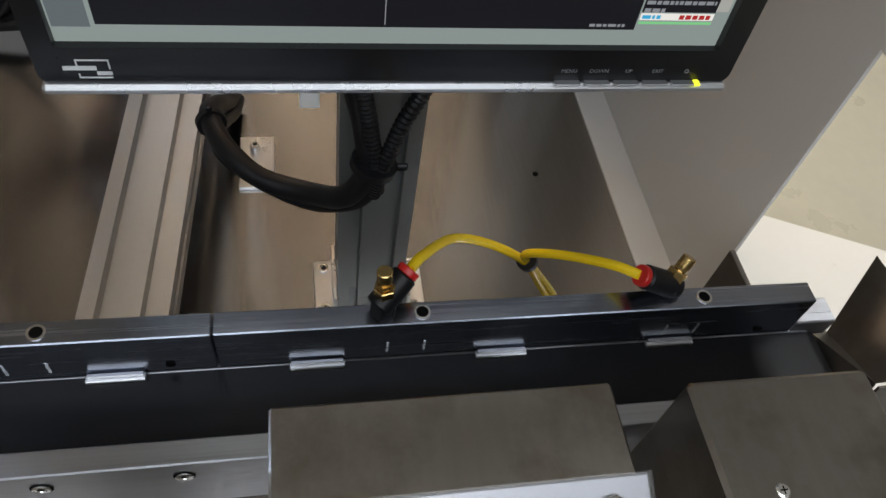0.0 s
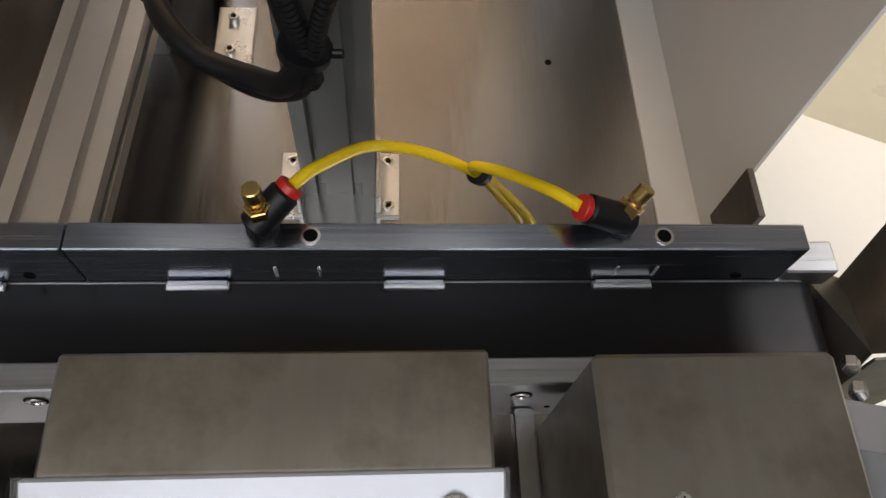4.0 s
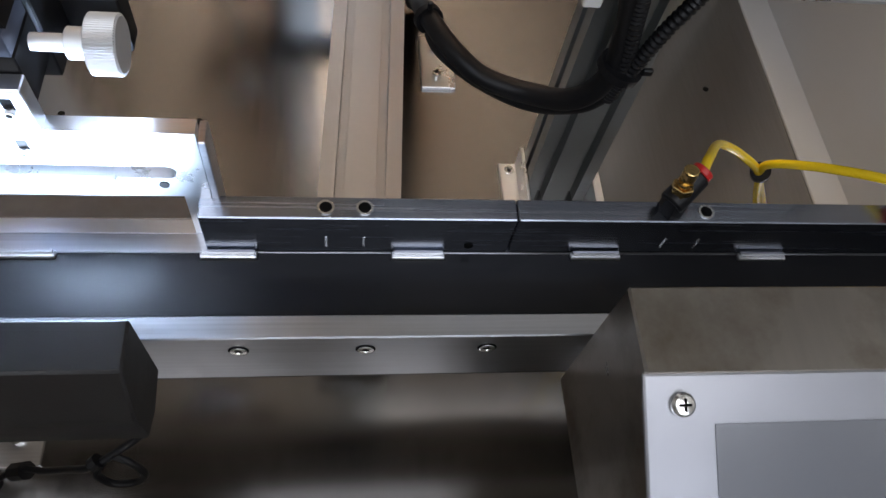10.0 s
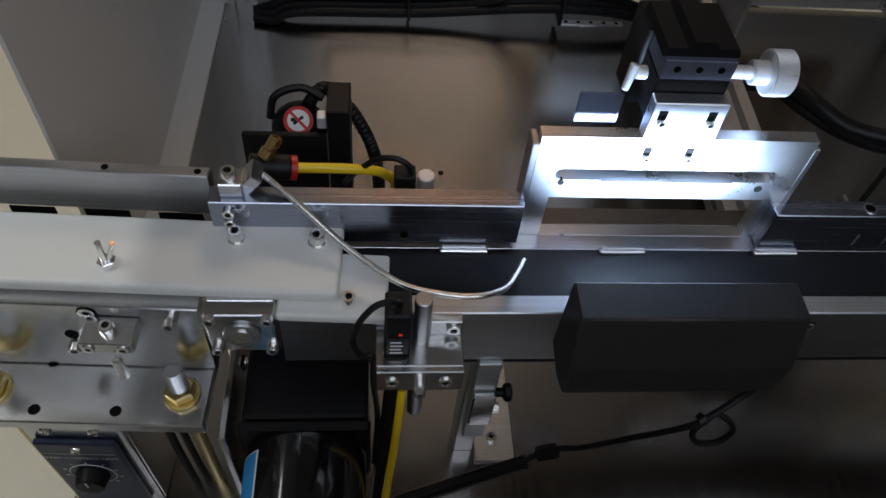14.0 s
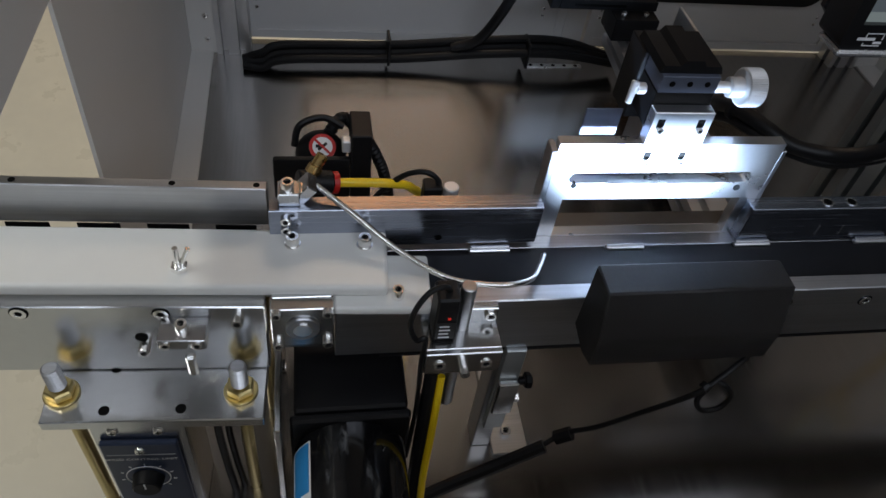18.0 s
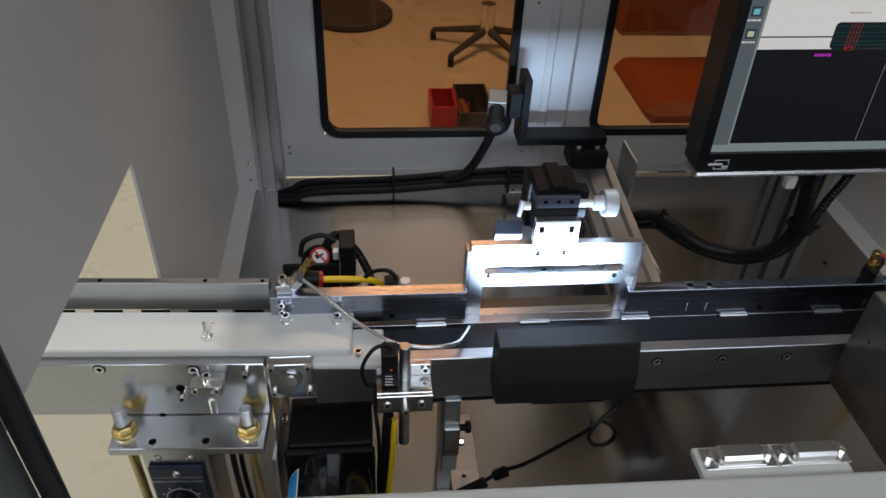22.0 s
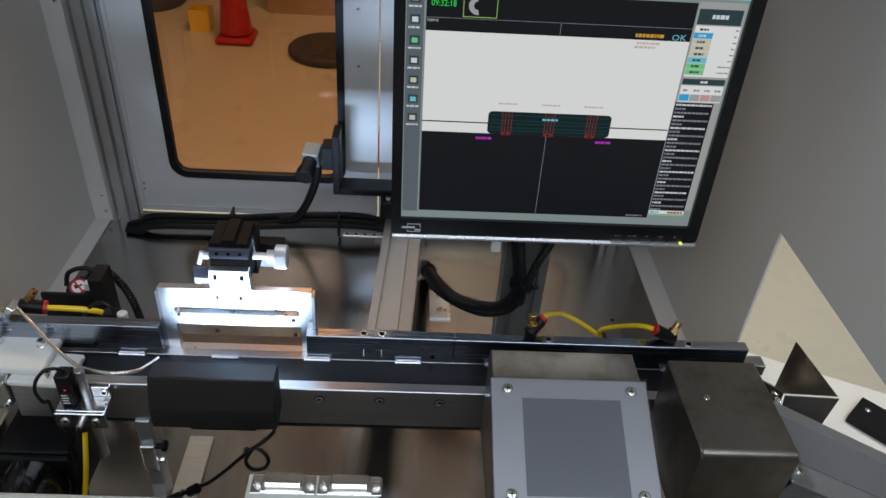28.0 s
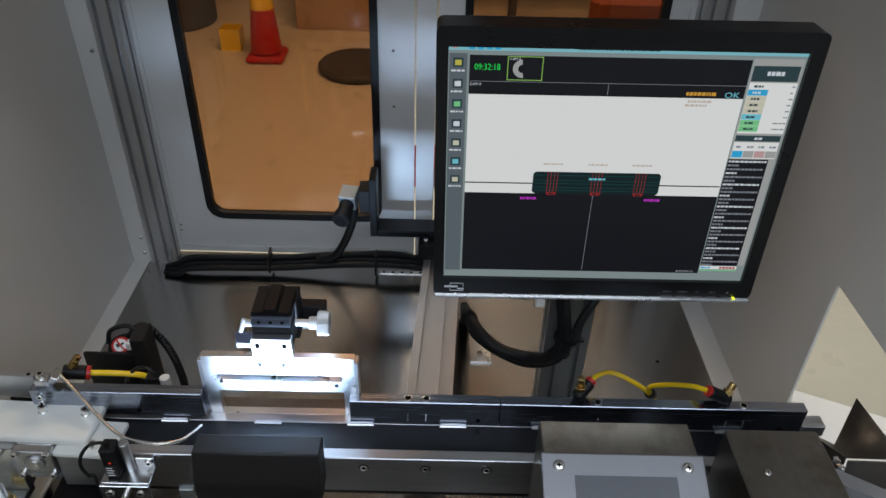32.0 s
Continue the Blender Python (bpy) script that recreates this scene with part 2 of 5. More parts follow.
def add_box(bm, x0, x1, y0, y1, z0, z1, bevel=0.0, m=None, seg=1):
    r = bmesh.ops.create_cube(bm, size=1)
    vs = r["verts"]
    bmesh.ops.scale(bm, vec=(x1 - x0, y1 - y0, z1 - z0), verts=vs)
    bmesh.ops.translate(bm, vec=((x0 + x1) / 2, (y0 + y1) / 2, (z0 + z1) / 2), verts=vs)
    if bevel:
        es = list({e for v in vs for e in v.link_edges})
        vs = list({v for f in bmesh.ops.bevel(bm, geom=es, offset=bevel, segments=seg, affect="EDGES", profile=0.5)["faces"] for v in f.verts} | {v for v in vs if v.is_valid})
    if m:
        bmesh.ops.transform(bm, matrix=m, verts=vs)
    return vs


def box(x0, x1, y0, y1, z0, z1, bevel=0.0008, m=None, seg=1):
    bm = bmesh.new()
    add_box(bm, x0, x1, y0, y1, z0, z1, bevel, m, seg)
    return bm


def add_cyl(bm, a, b, r0, r1=None, n=24, bevel=0.0):
    a, b = Vector(a), Vector(b)
    q = (b - a).to_track_quat("Z", "Y").to_matrix().to_4x4()
    r = bmesh.ops.create_cone(bm, cap_ends=True, segments=n, radius1=r0, radius2=r0 if r1 is None else r1, depth=(b - a).length)
    vs = r["verts"]
    if bevel:
        es = list({e for v in vs for e in v.link_edges if len([f for f in e.link_faces if len(f.verts) > 4]) == 1})
        made = bmesh.ops.bevel(bm, geom=es, offset=bevel, segments=1, affect="EDGES", profile=0.5)
        vs = list({v for f in made["faces"] for v in f.verts} | {v for v in vs if v.is_valid})
    bmesh.ops.transform(bm, matrix=Matrix.Translation((a + b) / 2) @ q, verts=vs)
    return vs


def cyl(a, b, r0, r1=None, n=24, bevel=0.0):
    bm = bmesh.new()
    add_cyl(bm, a, b, r0, r1, n, bevel)
    return bm


def smooth_path(points, per=8):
    """A Catmull-Rom line through the points."""
    p = [Vector(v) for v in points]
    p = [2 * p[0] - p[1]] + p + [2 * p[-1] - p[-2]]
    out = []
    for i in range(1, len(p) - 2):
        for k in range(per):
            t = k / per
            out.append(0.5 * (2 * p[i] + (p[i + 1] - p[i - 1]) * t + (2 * p[i - 1] - 5 * p[i] + 4 * p[i + 1] - p[i + 2]) * t * t
                              + (3 * p[i] - p[i - 1] - 3 * p[i + 1] + p[i + 2]) * t ** 3))
    return out + [p[-2]]


def tube(points, r, per=8, n=12, rings=0.0, bm=None, pitch=0.004):
    """A round tube along a smooth line; rings: depth of the corrugation."""
    bm = bm or bmesh.new()
    line = smooth_path(points, per)
    if rings:
        fine, last = [], line[0]
        for a, b in zip(line, line[1:]):
            k = max(1, round((b - a).length / (pitch / 2)))
            fine += [a.lerp(b, i / k) for i in range(k)]
        line = fine + [line[-1]]
    side, prev = None, None
    for i, p in enumerate(line):
        d = (line[min(i + 1, len(line) - 1)] - line[max(i - 1, 0)]).normalized()
        if side is None:
            side = d.orthogonal().normalized()
        side = (side - d * side.dot(d)).normalized()
        up = d.cross(side)
        rr = r - (rings if i % 2 else 0)
        ring = [bm.verts.new(p + rr * (math.cos(2 * math.pi * k / n) * side + math.sin(2 * math.pi * k / n) * up)) for k in range(n)]
        if prev:
            for k in range(n):
                bm.faces.new((prev[k], prev[(k + 1) % n], ring[(k + 1) % n], ring[k]))
        else:
            bm.faces.new(ring[::-1])
        prev = ring
    bm.faces.new(prev)
    return bm


def prism(outline, depth_from, depth_to, axis="y", bevel=0.0):
    """A plate cut to an outline of 2D points, pushed through along an axis."""
    bm = bmesh.new()
    to = {"x": lambda a, b, d: (d, a, b), "y": lambda a, b, d: (a, d, b), "z": lambda a, b, d: (a, b, d)}[axis]
    lo = [bm.verts.new(to(a, b, depth_from)) for a, b in outline]
    hi = [bm.verts.new(to(a, b, depth_to)) for a, b in outline]
    n = len(outline)
    bm.faces.new(lo[::-1])
    bm.faces.new(hi)
    for i in range(n):
        bm.faces.new((lo[i], lo[(i + 1) % n], hi[(i + 1) % n], hi[i]))
    if bevel:
        bmesh.ops.bevel(bm, geom=bm.edges[:], offset=bevel, segments=1, affect="EDGES")
    return bm


def pierced(x0, x1, z0, z1, holes, y0, y1, axis="y"):
    """A plate with rectangular holes through it (each a0, a1, b0, b1), made of a grid of cells."""
    us = sorted({x0, x1, *[h[0] for h in holes], *[h[1] for h in holes]})
    vs = sorted({z0, z1, *[h[2] for h in holes], *[h[3] for h in holes]})
    us, vs = [u for u in us if x0 <= u <= x1], [v for v in vs if z0 <= v <= z1]
    to = {"x": lambda a, b, d: (d, a, b), "y": lambda a, b, d: (a, d, b), "z": lambda a, b, d: (a, b, d)}[axis]
    bm = bmesh.new()
    grid = {(i, j, k): bm.verts.new(to(u, v, d)) for i, u in enumerate(us) for j, v in enumerate(vs) for k, d in enumerate((y0, y1))}
    def solid(i, j):
        if not (0 <= i < len(us) - 1 and 0 <= j < len(vs) - 1):
            return False
        a, b = (us[i] + us[i + 1]) / 2, (vs[j] + vs[j + 1]) / 2
        return not any(h[0] < a < h[1] and h[2] < b < h[3] for h in holes)
    for i in range(len(us) - 1):
        for j in range(len(vs) - 1):
            if not solid(i, j):
                continue
            for k in (0, 1):
                bm.faces.new([grid[q] for q in ((i, j, k), (i + 1, j, k), (i + 1, j + 1, k), (i, j + 1, k))])
            for di, dj, a, b in ((-1, 0, (i, j), (i, j + 1)), (1, 0, (i + 1, j), (i + 1, j + 1)), (0, -1, (i, j), (i + 1, j)), (0, 1, (i, j + 1), (i + 1, j + 1))):
                if not solid(i + di, j + dj):
                    bm.faces.new((grid[(*a, 0)], grid[(*b, 0)], grid[(*b, 1)], grid[(*a, 1)]))
    bmesh.ops.delete(bm, geom=[v for v in bm.verts if not v.link_faces], context="VERTS")
    return bm


def ring_shape(bm, outer, inner, y0, y1, axis="y"):
    """A frame between two outlines with the same number of points."""
    to = {"x": lambda a, b, d: (d, a, b), "y": lambda a, b, d: (a, d, b), "z": lambda a, b, d: (a, b, d)}[axis]
    n = len(outer)
    v = [[bm.verts.new(to(a, b, d)) for a, b in o] for o in (outer, inner) for d in (y0, y1)]
    for i in range(n):
        j = (i + 1) % n
        bm.faces.new((v[0][i], v[0][j], v[2][j], v[2][i]))
        bm.faces.new((v[1][i], v[1][j], v[3][j], v[3][i]))
        bm.faces.new((v[0][i], v[0][j], v[1][j], v[1][i]))
        bm.faces.new((v[2][i], v[2][j], v[3][j], v[3][i]))
    return bm


def rounded(x0, x1, z0, z1, r, n=6):
    out = []
    for cx, cz, a0 in ((x1 - r, z1 - r, 0), (x0 + r, z1 - r, 90), (x0 + r, z0 + r, 180), (x1 - r, z0 + r, 270)):
        out += [(cx + r * math.cos(radians(a0 + 90 * k / n)), cz + r * math.sin(radians(a0 + 90 * k / n))) for k in range(n + 1)]
    return out


SCREWS = {}


def screw_mesh(kind, r, h):
    """socket: a cap head with a hexagon in it; pan: a domed head with a cross; button: a low socket head; hex: a nut."""
    key = (kind, r, h)
    if key in SCREWS:
        return SCREWS[key]
    bm = bmesh.new()
    if kind == "hex":
        add_cyl(bm, (0, 0, 0), (0, 0, h), r, n=6, bevel=r * 0.08)
    elif kind == "pan":
        for k, (ra, za) in enumerate(((r, 0), (r * 0.96, h * 0.45), (r * 0.75, h * 0.85), (r * 0.3, h))):
            ring = [bm.verts.new((ra * math.cos(i * math.pi / 10), ra * math.sin(i * math.pi / 10), za)) for i in range(20)]
            if k:
                for i in range(20):
                    bm.faces.new((prev[i], prev[(i + 1) % 20], ring[(i + 1) % 20], ring[i]))
            prev = ring
        bm.faces.new(prev)
    else:
        prev = None
        for ra, za, n in ((r, 0, 24), (r, h * 0.85, 24), (r * 0.9, h, 24), (r * 0.55, h, 24), (r * 0.5, h * 0.45, 24)):
            ring = [bm.verts.new((ra * math.cos(i * math.pi / 12), ra * math.sin(i * math.pi / 12), za)) for i in range(24)]
            if prev:
                for i in range(24):
                    bm.faces.new((prev[i], prev[(i + 1) % 24], ring[(i + 1) % 24], ring[i]))
            prev = ring
        bm.faces.new(prev)
    bmesh.ops.recalc_face_normals(bm, faces=bm.faces)
    me = bpy.data.meshes.new("screw")
    bm.to_mesh(me)
    bm.free()
    finish(me, "screw" if kind != "brasshex" else "brass", 30)
    SCREWS[key] = me
    return me


def sunk(parent, place, normal, r=0.0046):
    """A socket screw whose head lies flush in its counterbore."""
    p, n = Vector(place), Vector(normal)
    part("counterbore", cyl(p, p + n * 0.0004, r * 1.2, n=24), "dark", parent)
    return screw(parent, p + n * 0.0004, normal, "socket", r, 0.0011)


def screw(parent, place, normal, kind="socket", r=0.0045, h=0.004, name="screw"):
    """A screw head, sunk a little, its axis along the normal."""
    ob = new(name, screw_mesh(kind, r, h))
    ob.parent = parent
    n = Vector(normal).normalized()
    q = n.to_track_quat("Z", "Y")
    ob.rotation_mode = "QUATERNION"
    ob.rotation_quaternion = q
    ob.location = Vector(place) - base_of(parent) - n * 0.0003
    if kind == "pan" and r >= 0.0035:
        key = ("cross", r, h)
        if key not in SCREWS:
            bm = box(-r * 0.5, r * 0.5, -r * 0.1, r * 0.1, h * 0.5, h * 1.02, 0)
            add_box(bm, -r * 0.1, r * 0.1, -r * 0.5, r * 0.5, h * 0.5, h * 1.025)
            me = bpy.data.meshes.new("cross")
            bm.to_mesh(me)
            bm.free()
            finish(me, "dark", 0)
            SCREWS[key] = me
        new("cross_slot", SCREWS[key]).parent = ob
    if kind in ("socket", "button"):
        key = ("recess", r, h)
        if key not in SCREWS:
            me = bpy.data.meshes.new("socket")
            bm = cyl((0, 0, 0), (0, 0, h * 0.5), r * 0.48, n=6)
            bm.to_mesh(me)
            bm.free()
            finish(me, "dark", 30)
            SCREWS[key] = me
        so = new("hex_socket", SCREWS[key])
        so.parent = ob
        so.location = (0, 0, 0.0001)
    return ob


# ---- setting ----
XL, XR, XW, YB, ZF = -0.72, 0.338, 0.355, 0.80, 0.678
part("room_floor", box(-4, 4, -3, 5, -0.05, 0.0, 0), "floor", None, "cream painted workshop floor", 0, "floor", "structure")
part("room_wall", box(-4, 4, 5, 5.1, 0, 3), "plaster", None, "plain plaster workshop wall", 0, "wall", "structure")
part("room_wall", box(-4, 4, -3.1, -3, 0, 3), "plaster", None, "plain plaster workshop wall", 0, "wall", "structure")
part("room_wall", box(-4.1, -4, -3, 5, 0, 3), "plaster", None, "plain plaster workshop wall", 0, "wall", "structure")
part("room_wall", box(4, 4.1, -3, 5, 0, 3), "plaster", None, "plain plaster workshop wall", 0, "wall", "structure")
part("room_ceiling", box(-4, 4, -3, 5, 3, 3.1), "whitewash", None, "plain workshop ceiling", 0, "ceiling", "structure")

part("floor", box(XL, XW, -0.06, YB, ZF - 0.006, ZF, 0), "deck", None, "brushed stainless deck plate inside the machine cabinet", 0, "floor", "structure")
# side walls of sheet metal, each with the opening through which the conveyor passes
for nm, x0, x1, yo, zo in (("wall_left", XL - 0.003, XL, 0.2915, 1.0205), ("wall_right", XW, XW + 0.003, 0.331, 0.998)):
    part(nm, pierced(-0.14, YB, 0.30, 1.68, [(-0.15, yo, 0.66, zo)], x0, x1, "x"), "panel", None,
         "grey painted sheet-metal side wall with a conveyor opening", 0, "wall", "structure")
    s = 1 if nm == "wall_left" else -1
    xi = x1 if s > 0 else x0
    wd, wp = (0.030, 0.036) if s > 0 else (0.037, 0.047)
    part("trim", box(*sorted((xi, xi + s * wp)), 0.762, 0.7655, ZF, 1.66, 0.0008), "panel", None, "folded sheet-metal flange along the wall", 0, "trim", "structure")
    part("trim", box(*sorted((xi, xi + s * wd)), yo + 0.004, 0.762, ZF, ZF + 0.0035, 0.0006), "panel", None, "folded sheet-metal flange along the deck", 0, "trim", "structure")
# unseen roof, added so that light enters mainly by the front opening
part("ceiling", box(XL, XW, 0.10, YB + 0.03, 1.68, 1.70), "panel", None, "grey painted unseen roof, added to keep overhead light out", 0, "ceiling", "structure")


def extrusion(name, m, w, d, length, mat="anod", label="", grooves=None, kind="", parent=None):
    """An aluminium profile: w by d in section, with slots down its faces."""
    gw, gd = 0.0040, 0.0112
    def side(p, q, slots):
        p, q = Vector(p), Vector(q)
        along = (q - p).normalized()
        inn = Vector((-along.y, along.x))
        pts = [p]
        for s in slots:
            c = p + along * s
            pts += [c - along * gw, c - along * gw + inn * gd * 0.35, c - along * gw * 0.9 + inn * gd, c + along * gw * 0.9 + inn * gd, c + along * gw + inn * gd * 0.35, c + along * gw]
        return pts
    sw = [w / 2] if w < 0.045 else [w / 4, 3 * w / 4]
    sd = [d / 2] if d < 0.045 else [d / 4, 3 * d / 4]
    a, b, c, e = (-w / 2, -d / 2), (w / 2, -d / 2), (w / 2, d / 2), (-w / 2, d / 2)
    out = side(a, b, sw) + side(b, c, sd) + side(c, e, sw) + side(e, a, sd)
    bm = prism([(p.x, p.y) for p in out], 0, length, "z")
    bmesh.ops.transform(bm, matrix=m, verts=bm.verts)
    return part(name, bm, mat, parent, label, 25, "" if parent else "profile", kind)


# back: corner posts, middle post, and two doors with amber windows
for x in (XL + 0.0575, XR - 0.048):
    extrusion("post", pose(x, YB - 0.0225, ZF), 0.0452, 0.036, 1.0, "anod", "silver aluminium corner post of the cabinet", kind="structure")
part("post", box(-0.178, -0.145, YB + 0.002, YB + 0.02, ZF, 1.68, 0.001), "door", None, "white middle post between two doors", 0, "post", "structure")
for k, (x0, x1, wx0, wx1) in enumerate(((-0.646, -0.181, -0.568, -0.245), (-0.142, 0.270, -0.096, 0.222))):
    door = thing("door_%d" % (k + 1), ((x0 + x1) / 2, YB, ZF), "white painted cabinet door with an amber window", "door", "back doors", "structure")
    wz0, wz1 = 0.766, 1.60
    part("door_leaf", pierced(x0, x1, ZF + 0.006, 1.67, [(wx0, wx1, wz0, wz1)], YB, YB + 0.018), "door", door, smooth=0)
    part("door_rim", ring_shape(bmesh.new(), rounded(x0, x1, ZF + 0.006, 1.67, 0.002), rounded(x0 + 0.012, x1 - 0.012, ZF + 0.018, 1.658, 0.002), YB - 0.004, YB - 0.0005), "door", door, smooth=0)
    gasket = bmesh.new()
    ring_shape(gasket, rounded(wx0 - 0.004, wx1 + 0.004, wz0 - 0.004, wz1 + 0.004, 0.032), rounded(wx0 + 0.009, wx1 - 0.009, wz0 + 0.009, wz1 - 0.009, 0.022), YB - 0.006, YB + 0.008)
    part("window_gasket", gasket, "rubber", door, "black rubber window gasket")
    pane = part("window_pane", prism(rounded(wx0, wx1, wz0, wz1, 0.028), YB + 0.002, YB + 0.006), "amber", door, "amber tinted acrylic pane", 0)
    pane.visible_shadow = False
    for sx in (x0 + 0.016, x1 - 0.035):
        for sz in (0.73, 0.742, 1.0, 1.1, 1.2, 1.3):
            if sz > 0.8 and sx == x0 + 0.016:
                continue
            screw(door, (sx, YB - 0.0005, sz), (0, -1, 0), "pan", 0.0028, 0.0015)
for z in (0.70, 0.735, 1.1, 1.4):
    screw(bpy.data.objects["wall_left"], (XL + 0.024, 0.762, z), (0, -1, 0), "pan", 0.0042, 0.0025)
# front sill below the opening
sill = part("sill", box(-0.3645, 0.78, -0.087, 0.0, 0.30, 0.955, 0.006, pose(-0.34, -0.0455, 0, 0, 0, -0.7), 4), "cream", None, "cream painted front sill of the cabinet", 35, "sill", "structure")
sill.modifiers.new("even_shading", "WEIGHTED_NORMAL").keep_sharp = True


# ---- conveyor ----
conv = thing("belt_conveyor", (-0.1, 0.17, ZF), "narrow black belt conveyor with steel guide rails", "conveyor")
BZ = 0.884
X0, X1 = -0.53, 0.300


def belt_mesh():
    r, pts = 0.012, []
    for k in range(13):
        a = radians(90 - 180 * k / 12)
        pts.append((X1 + r * math.cos(a), BZ - r + r * math.sin(a)))
    for k in range(13):
        a = radians(270 - 180 * k / 12)
        pts.append((X0 + r * math.cos(a), BZ - r + r * math.sin(a)))
    inner = []
    n = len(pts)
    cx = [(min(max(p[0], X0), X1), BZ - r) for p in pts]
    inner = [(c[0] + (p[0] - c[0]) * 0.86, c[1] + (p[1] - c[1]) * 0.86) for p, c in zip(pts, cx)]
    return ring_shape(bmesh.new(), pts, inner, 0.1525, 0.1935)


part("belt", belt_mesh(), "belt", conv, "black rubber belt", 30)
part("slider_bed", box(X0, X1 - 0.004, 0.1535, 0.1925, BZ - 0.009, BZ - 0.003, 0), "steel", conv)
part("end_roller", cyl((X1, 0.154, BZ - 0.012), (X1, 0.192, BZ - 0.012), 0.0098), "steel", conv)
front = part("front_rail", box(-0.5475, 0.266, 0.138, 0.1515, 0.8355, 0.892, 0.0008), "ground", conv, "brushed steel front rail")
for k in range(-2, 4):
    if k in (-1,):
        continue
    sunk(front, (-0.2119 + 0.0676 * k, 0.138, 0.8765), (0, -1, 0))
# black strip drawn for the dark line along the rail's lower edge
part("under_rail_strip", box(-0.515, 0.266, 0.1405, 0.1505, 0.828, 0.8353, 0), "black", conv, "black strip below the front rail", 0)
sunk(front, (0.1506, 0.138, 0.8742), (0, -1, 0))
part("pin_hole", cyl((0.1675, 0.1376, 0.852), (0.1675, 0.142, 0.852), 0.0016, n=12), "dark", front)
rear = part("rear_rail", box(-0.0605, 0.289, 0.1945, 0.2085, 0.8845, 0.92, 0.0007), "rail", conv, "dark ground steel guide rail")
rear2 = part("rear_rail", box(-0.232, -0.0612, 0.1945, 0.2085, 0.8845, 0.92, 0.0007), "rail", conv, "dark ground steel guide rail")
rear3 = part("rear_rail", box(-0.590, -0.398, 0.1945, 0.2085, 0.8895, 0.9255, 0.0005), "rail", conv, "bright ground steel guide rail")
infeed = thing("infeed_rail", (-0.7, 0.21, 0.90), "satin steel guide rail along the infeed", "rail")
rear4 = part("rail", box(-0.95, -0.593, 0.209, 0.2175, 0.8955, 0.93, 0.0007), "steel", infeed)
part("rear_frame", box(-0.60, 0.303, 0.1937, 0.2065, 0.8355, 0.8838, 0.0007), "ground", conv, "steel rear frame under the guide rails")
part("channel", box(-0.95, -0.595, 0.1935, 0.2088, 0.8835, 0.889, 0.0005), "steel", infeed)
for k in range(6):
    part("channel_slot", box(-0.86 + 0.046 * k, -0.832 + 0.046 * k, 0.2082, 0.2089, 0.8895, 0.8955, 0), "dark", infeed)
part("rear_ledge", box(-0.40, -0.222, 0.2158, 0.231, 0.8765, 0.8838, 0.0006), "browned", conv, "dull steel ledge behind the frame")
part("end_block", box(0.2895, 0.318, 0.1945, 0.2125, 0.878, 0.8945, 0.001), "steel", conv, "small steel end block beside the belt")
# threaded holes along the rail tops
for x, rl in ((0.05, rear), (0.2175, rear), (-0.166, rear2), (-0.1452, rear2)):
    bm = bmesh.new()
    ring_shape(bm, [(x + 0.0047 * math.cos(a * math.pi / 12), 0.2015 + 0.0047 * math.sin(a * math.pi / 12)) for a in range(24)],
               [(x + 0.0034 * math.cos(a * math.pi / 12), 0.2015 + 0.0034 * math.sin(a * math.pi / 12)) for a in range(24)], 0.9196, 0.9206, "z")
    part("hole_rim", bm, "screw", rl, "bright countersunk rim")
    part("threaded_hole", cyl((x, 0.2015, 0.912), (x, 0.2015, 0.9203), 0.0034), "dark", rl, "dark threaded hole")
for x in (-0.755, -0.655, -0.60):
    part("threaded_hole", cyl((x, 0.2132, 0.92), (x, 0.2132, 0.9303), 0.0022), "dark", rear4, "dark threaded hole")
for x, rl in ((-0.166, rear2), (-0.1452, rear2), (0.0315, rear), (0.0525, rear), (0.1997, rear), (0.2198, rear)):
    for k in range(6):
        part("engraved_tick", box(x - 0.0007, x + 0.0007, 0.1941, 0.1944, 0.8905 + 0.0019 * k, 0.8913 + 0.0019 * k, 0), "screw", rl)
for x, rl, z in ((-0.472, rear3, 0.8972), (-0.085, rear2, 0.8925), (0.264, rear, 0.8905)):
    part("set_screw_hole", cyl((x, 0.1938, z), (x, 0.20, z), 0.0026, n=16), "dark", rl)

# small metal workpieces standing on the belt against the rail
for k in range(7):
    x = -0.4326 + 0.1063 * k
    wp = thing("workpiece", (x, 0.1915, BZ), "small bright metal workpiece standing on the belt", "workpiece", "workpieces on the belt")
    part("body", box(x - 0.0155, x + 0.0155, 0.1893, 0.1936, BZ, BZ + 0.0028, 0.0006), "alu", wp)
    part("rib", box(x - 0.0145, x + 0.0145, 0.1912, 0.1936, BZ + 0.0029, BZ + 0.0046, 0.0004), "ground", wp)

# infeed: white nylon guides over the belt
guide = thing("nylon_guide", (-0.65, 0.17, 0.89), "long white nylon guide bar bolted over the infeed", "guide")
bar = part("guide_bar", box(-0.95, -0.5110, 0.1455, 0.1985, 0.893, 0.9035, 0.0035, None, 4), "nylon", guide)
bar.modifiers.new("even_shading", "WEIGHTED_NORMAL").keep_sharp = True
low_bar = part("under_bar", box(-0.5475, -0.4815, 0.1365, 0.185, 0.885, 0.8928, 0.0025, None, 4), "nylon", guide, "thin lower white nylon plate")
low_bar.modifiers.new("even_shading", "WEIGHTED_NORMAL").keep_sharp = True
for x, y in ((-0.5755, 0.1835), (-0.5265, 0.1835)):
    part("washer", cyl((x, y, 0.9035), (x, y, 0.9047), 0.0056, n=24), "screw", guide)
    screw(guide, (x, y, 0.9047), (0, 0, 1), "socket", 0.0047, 0.0075)
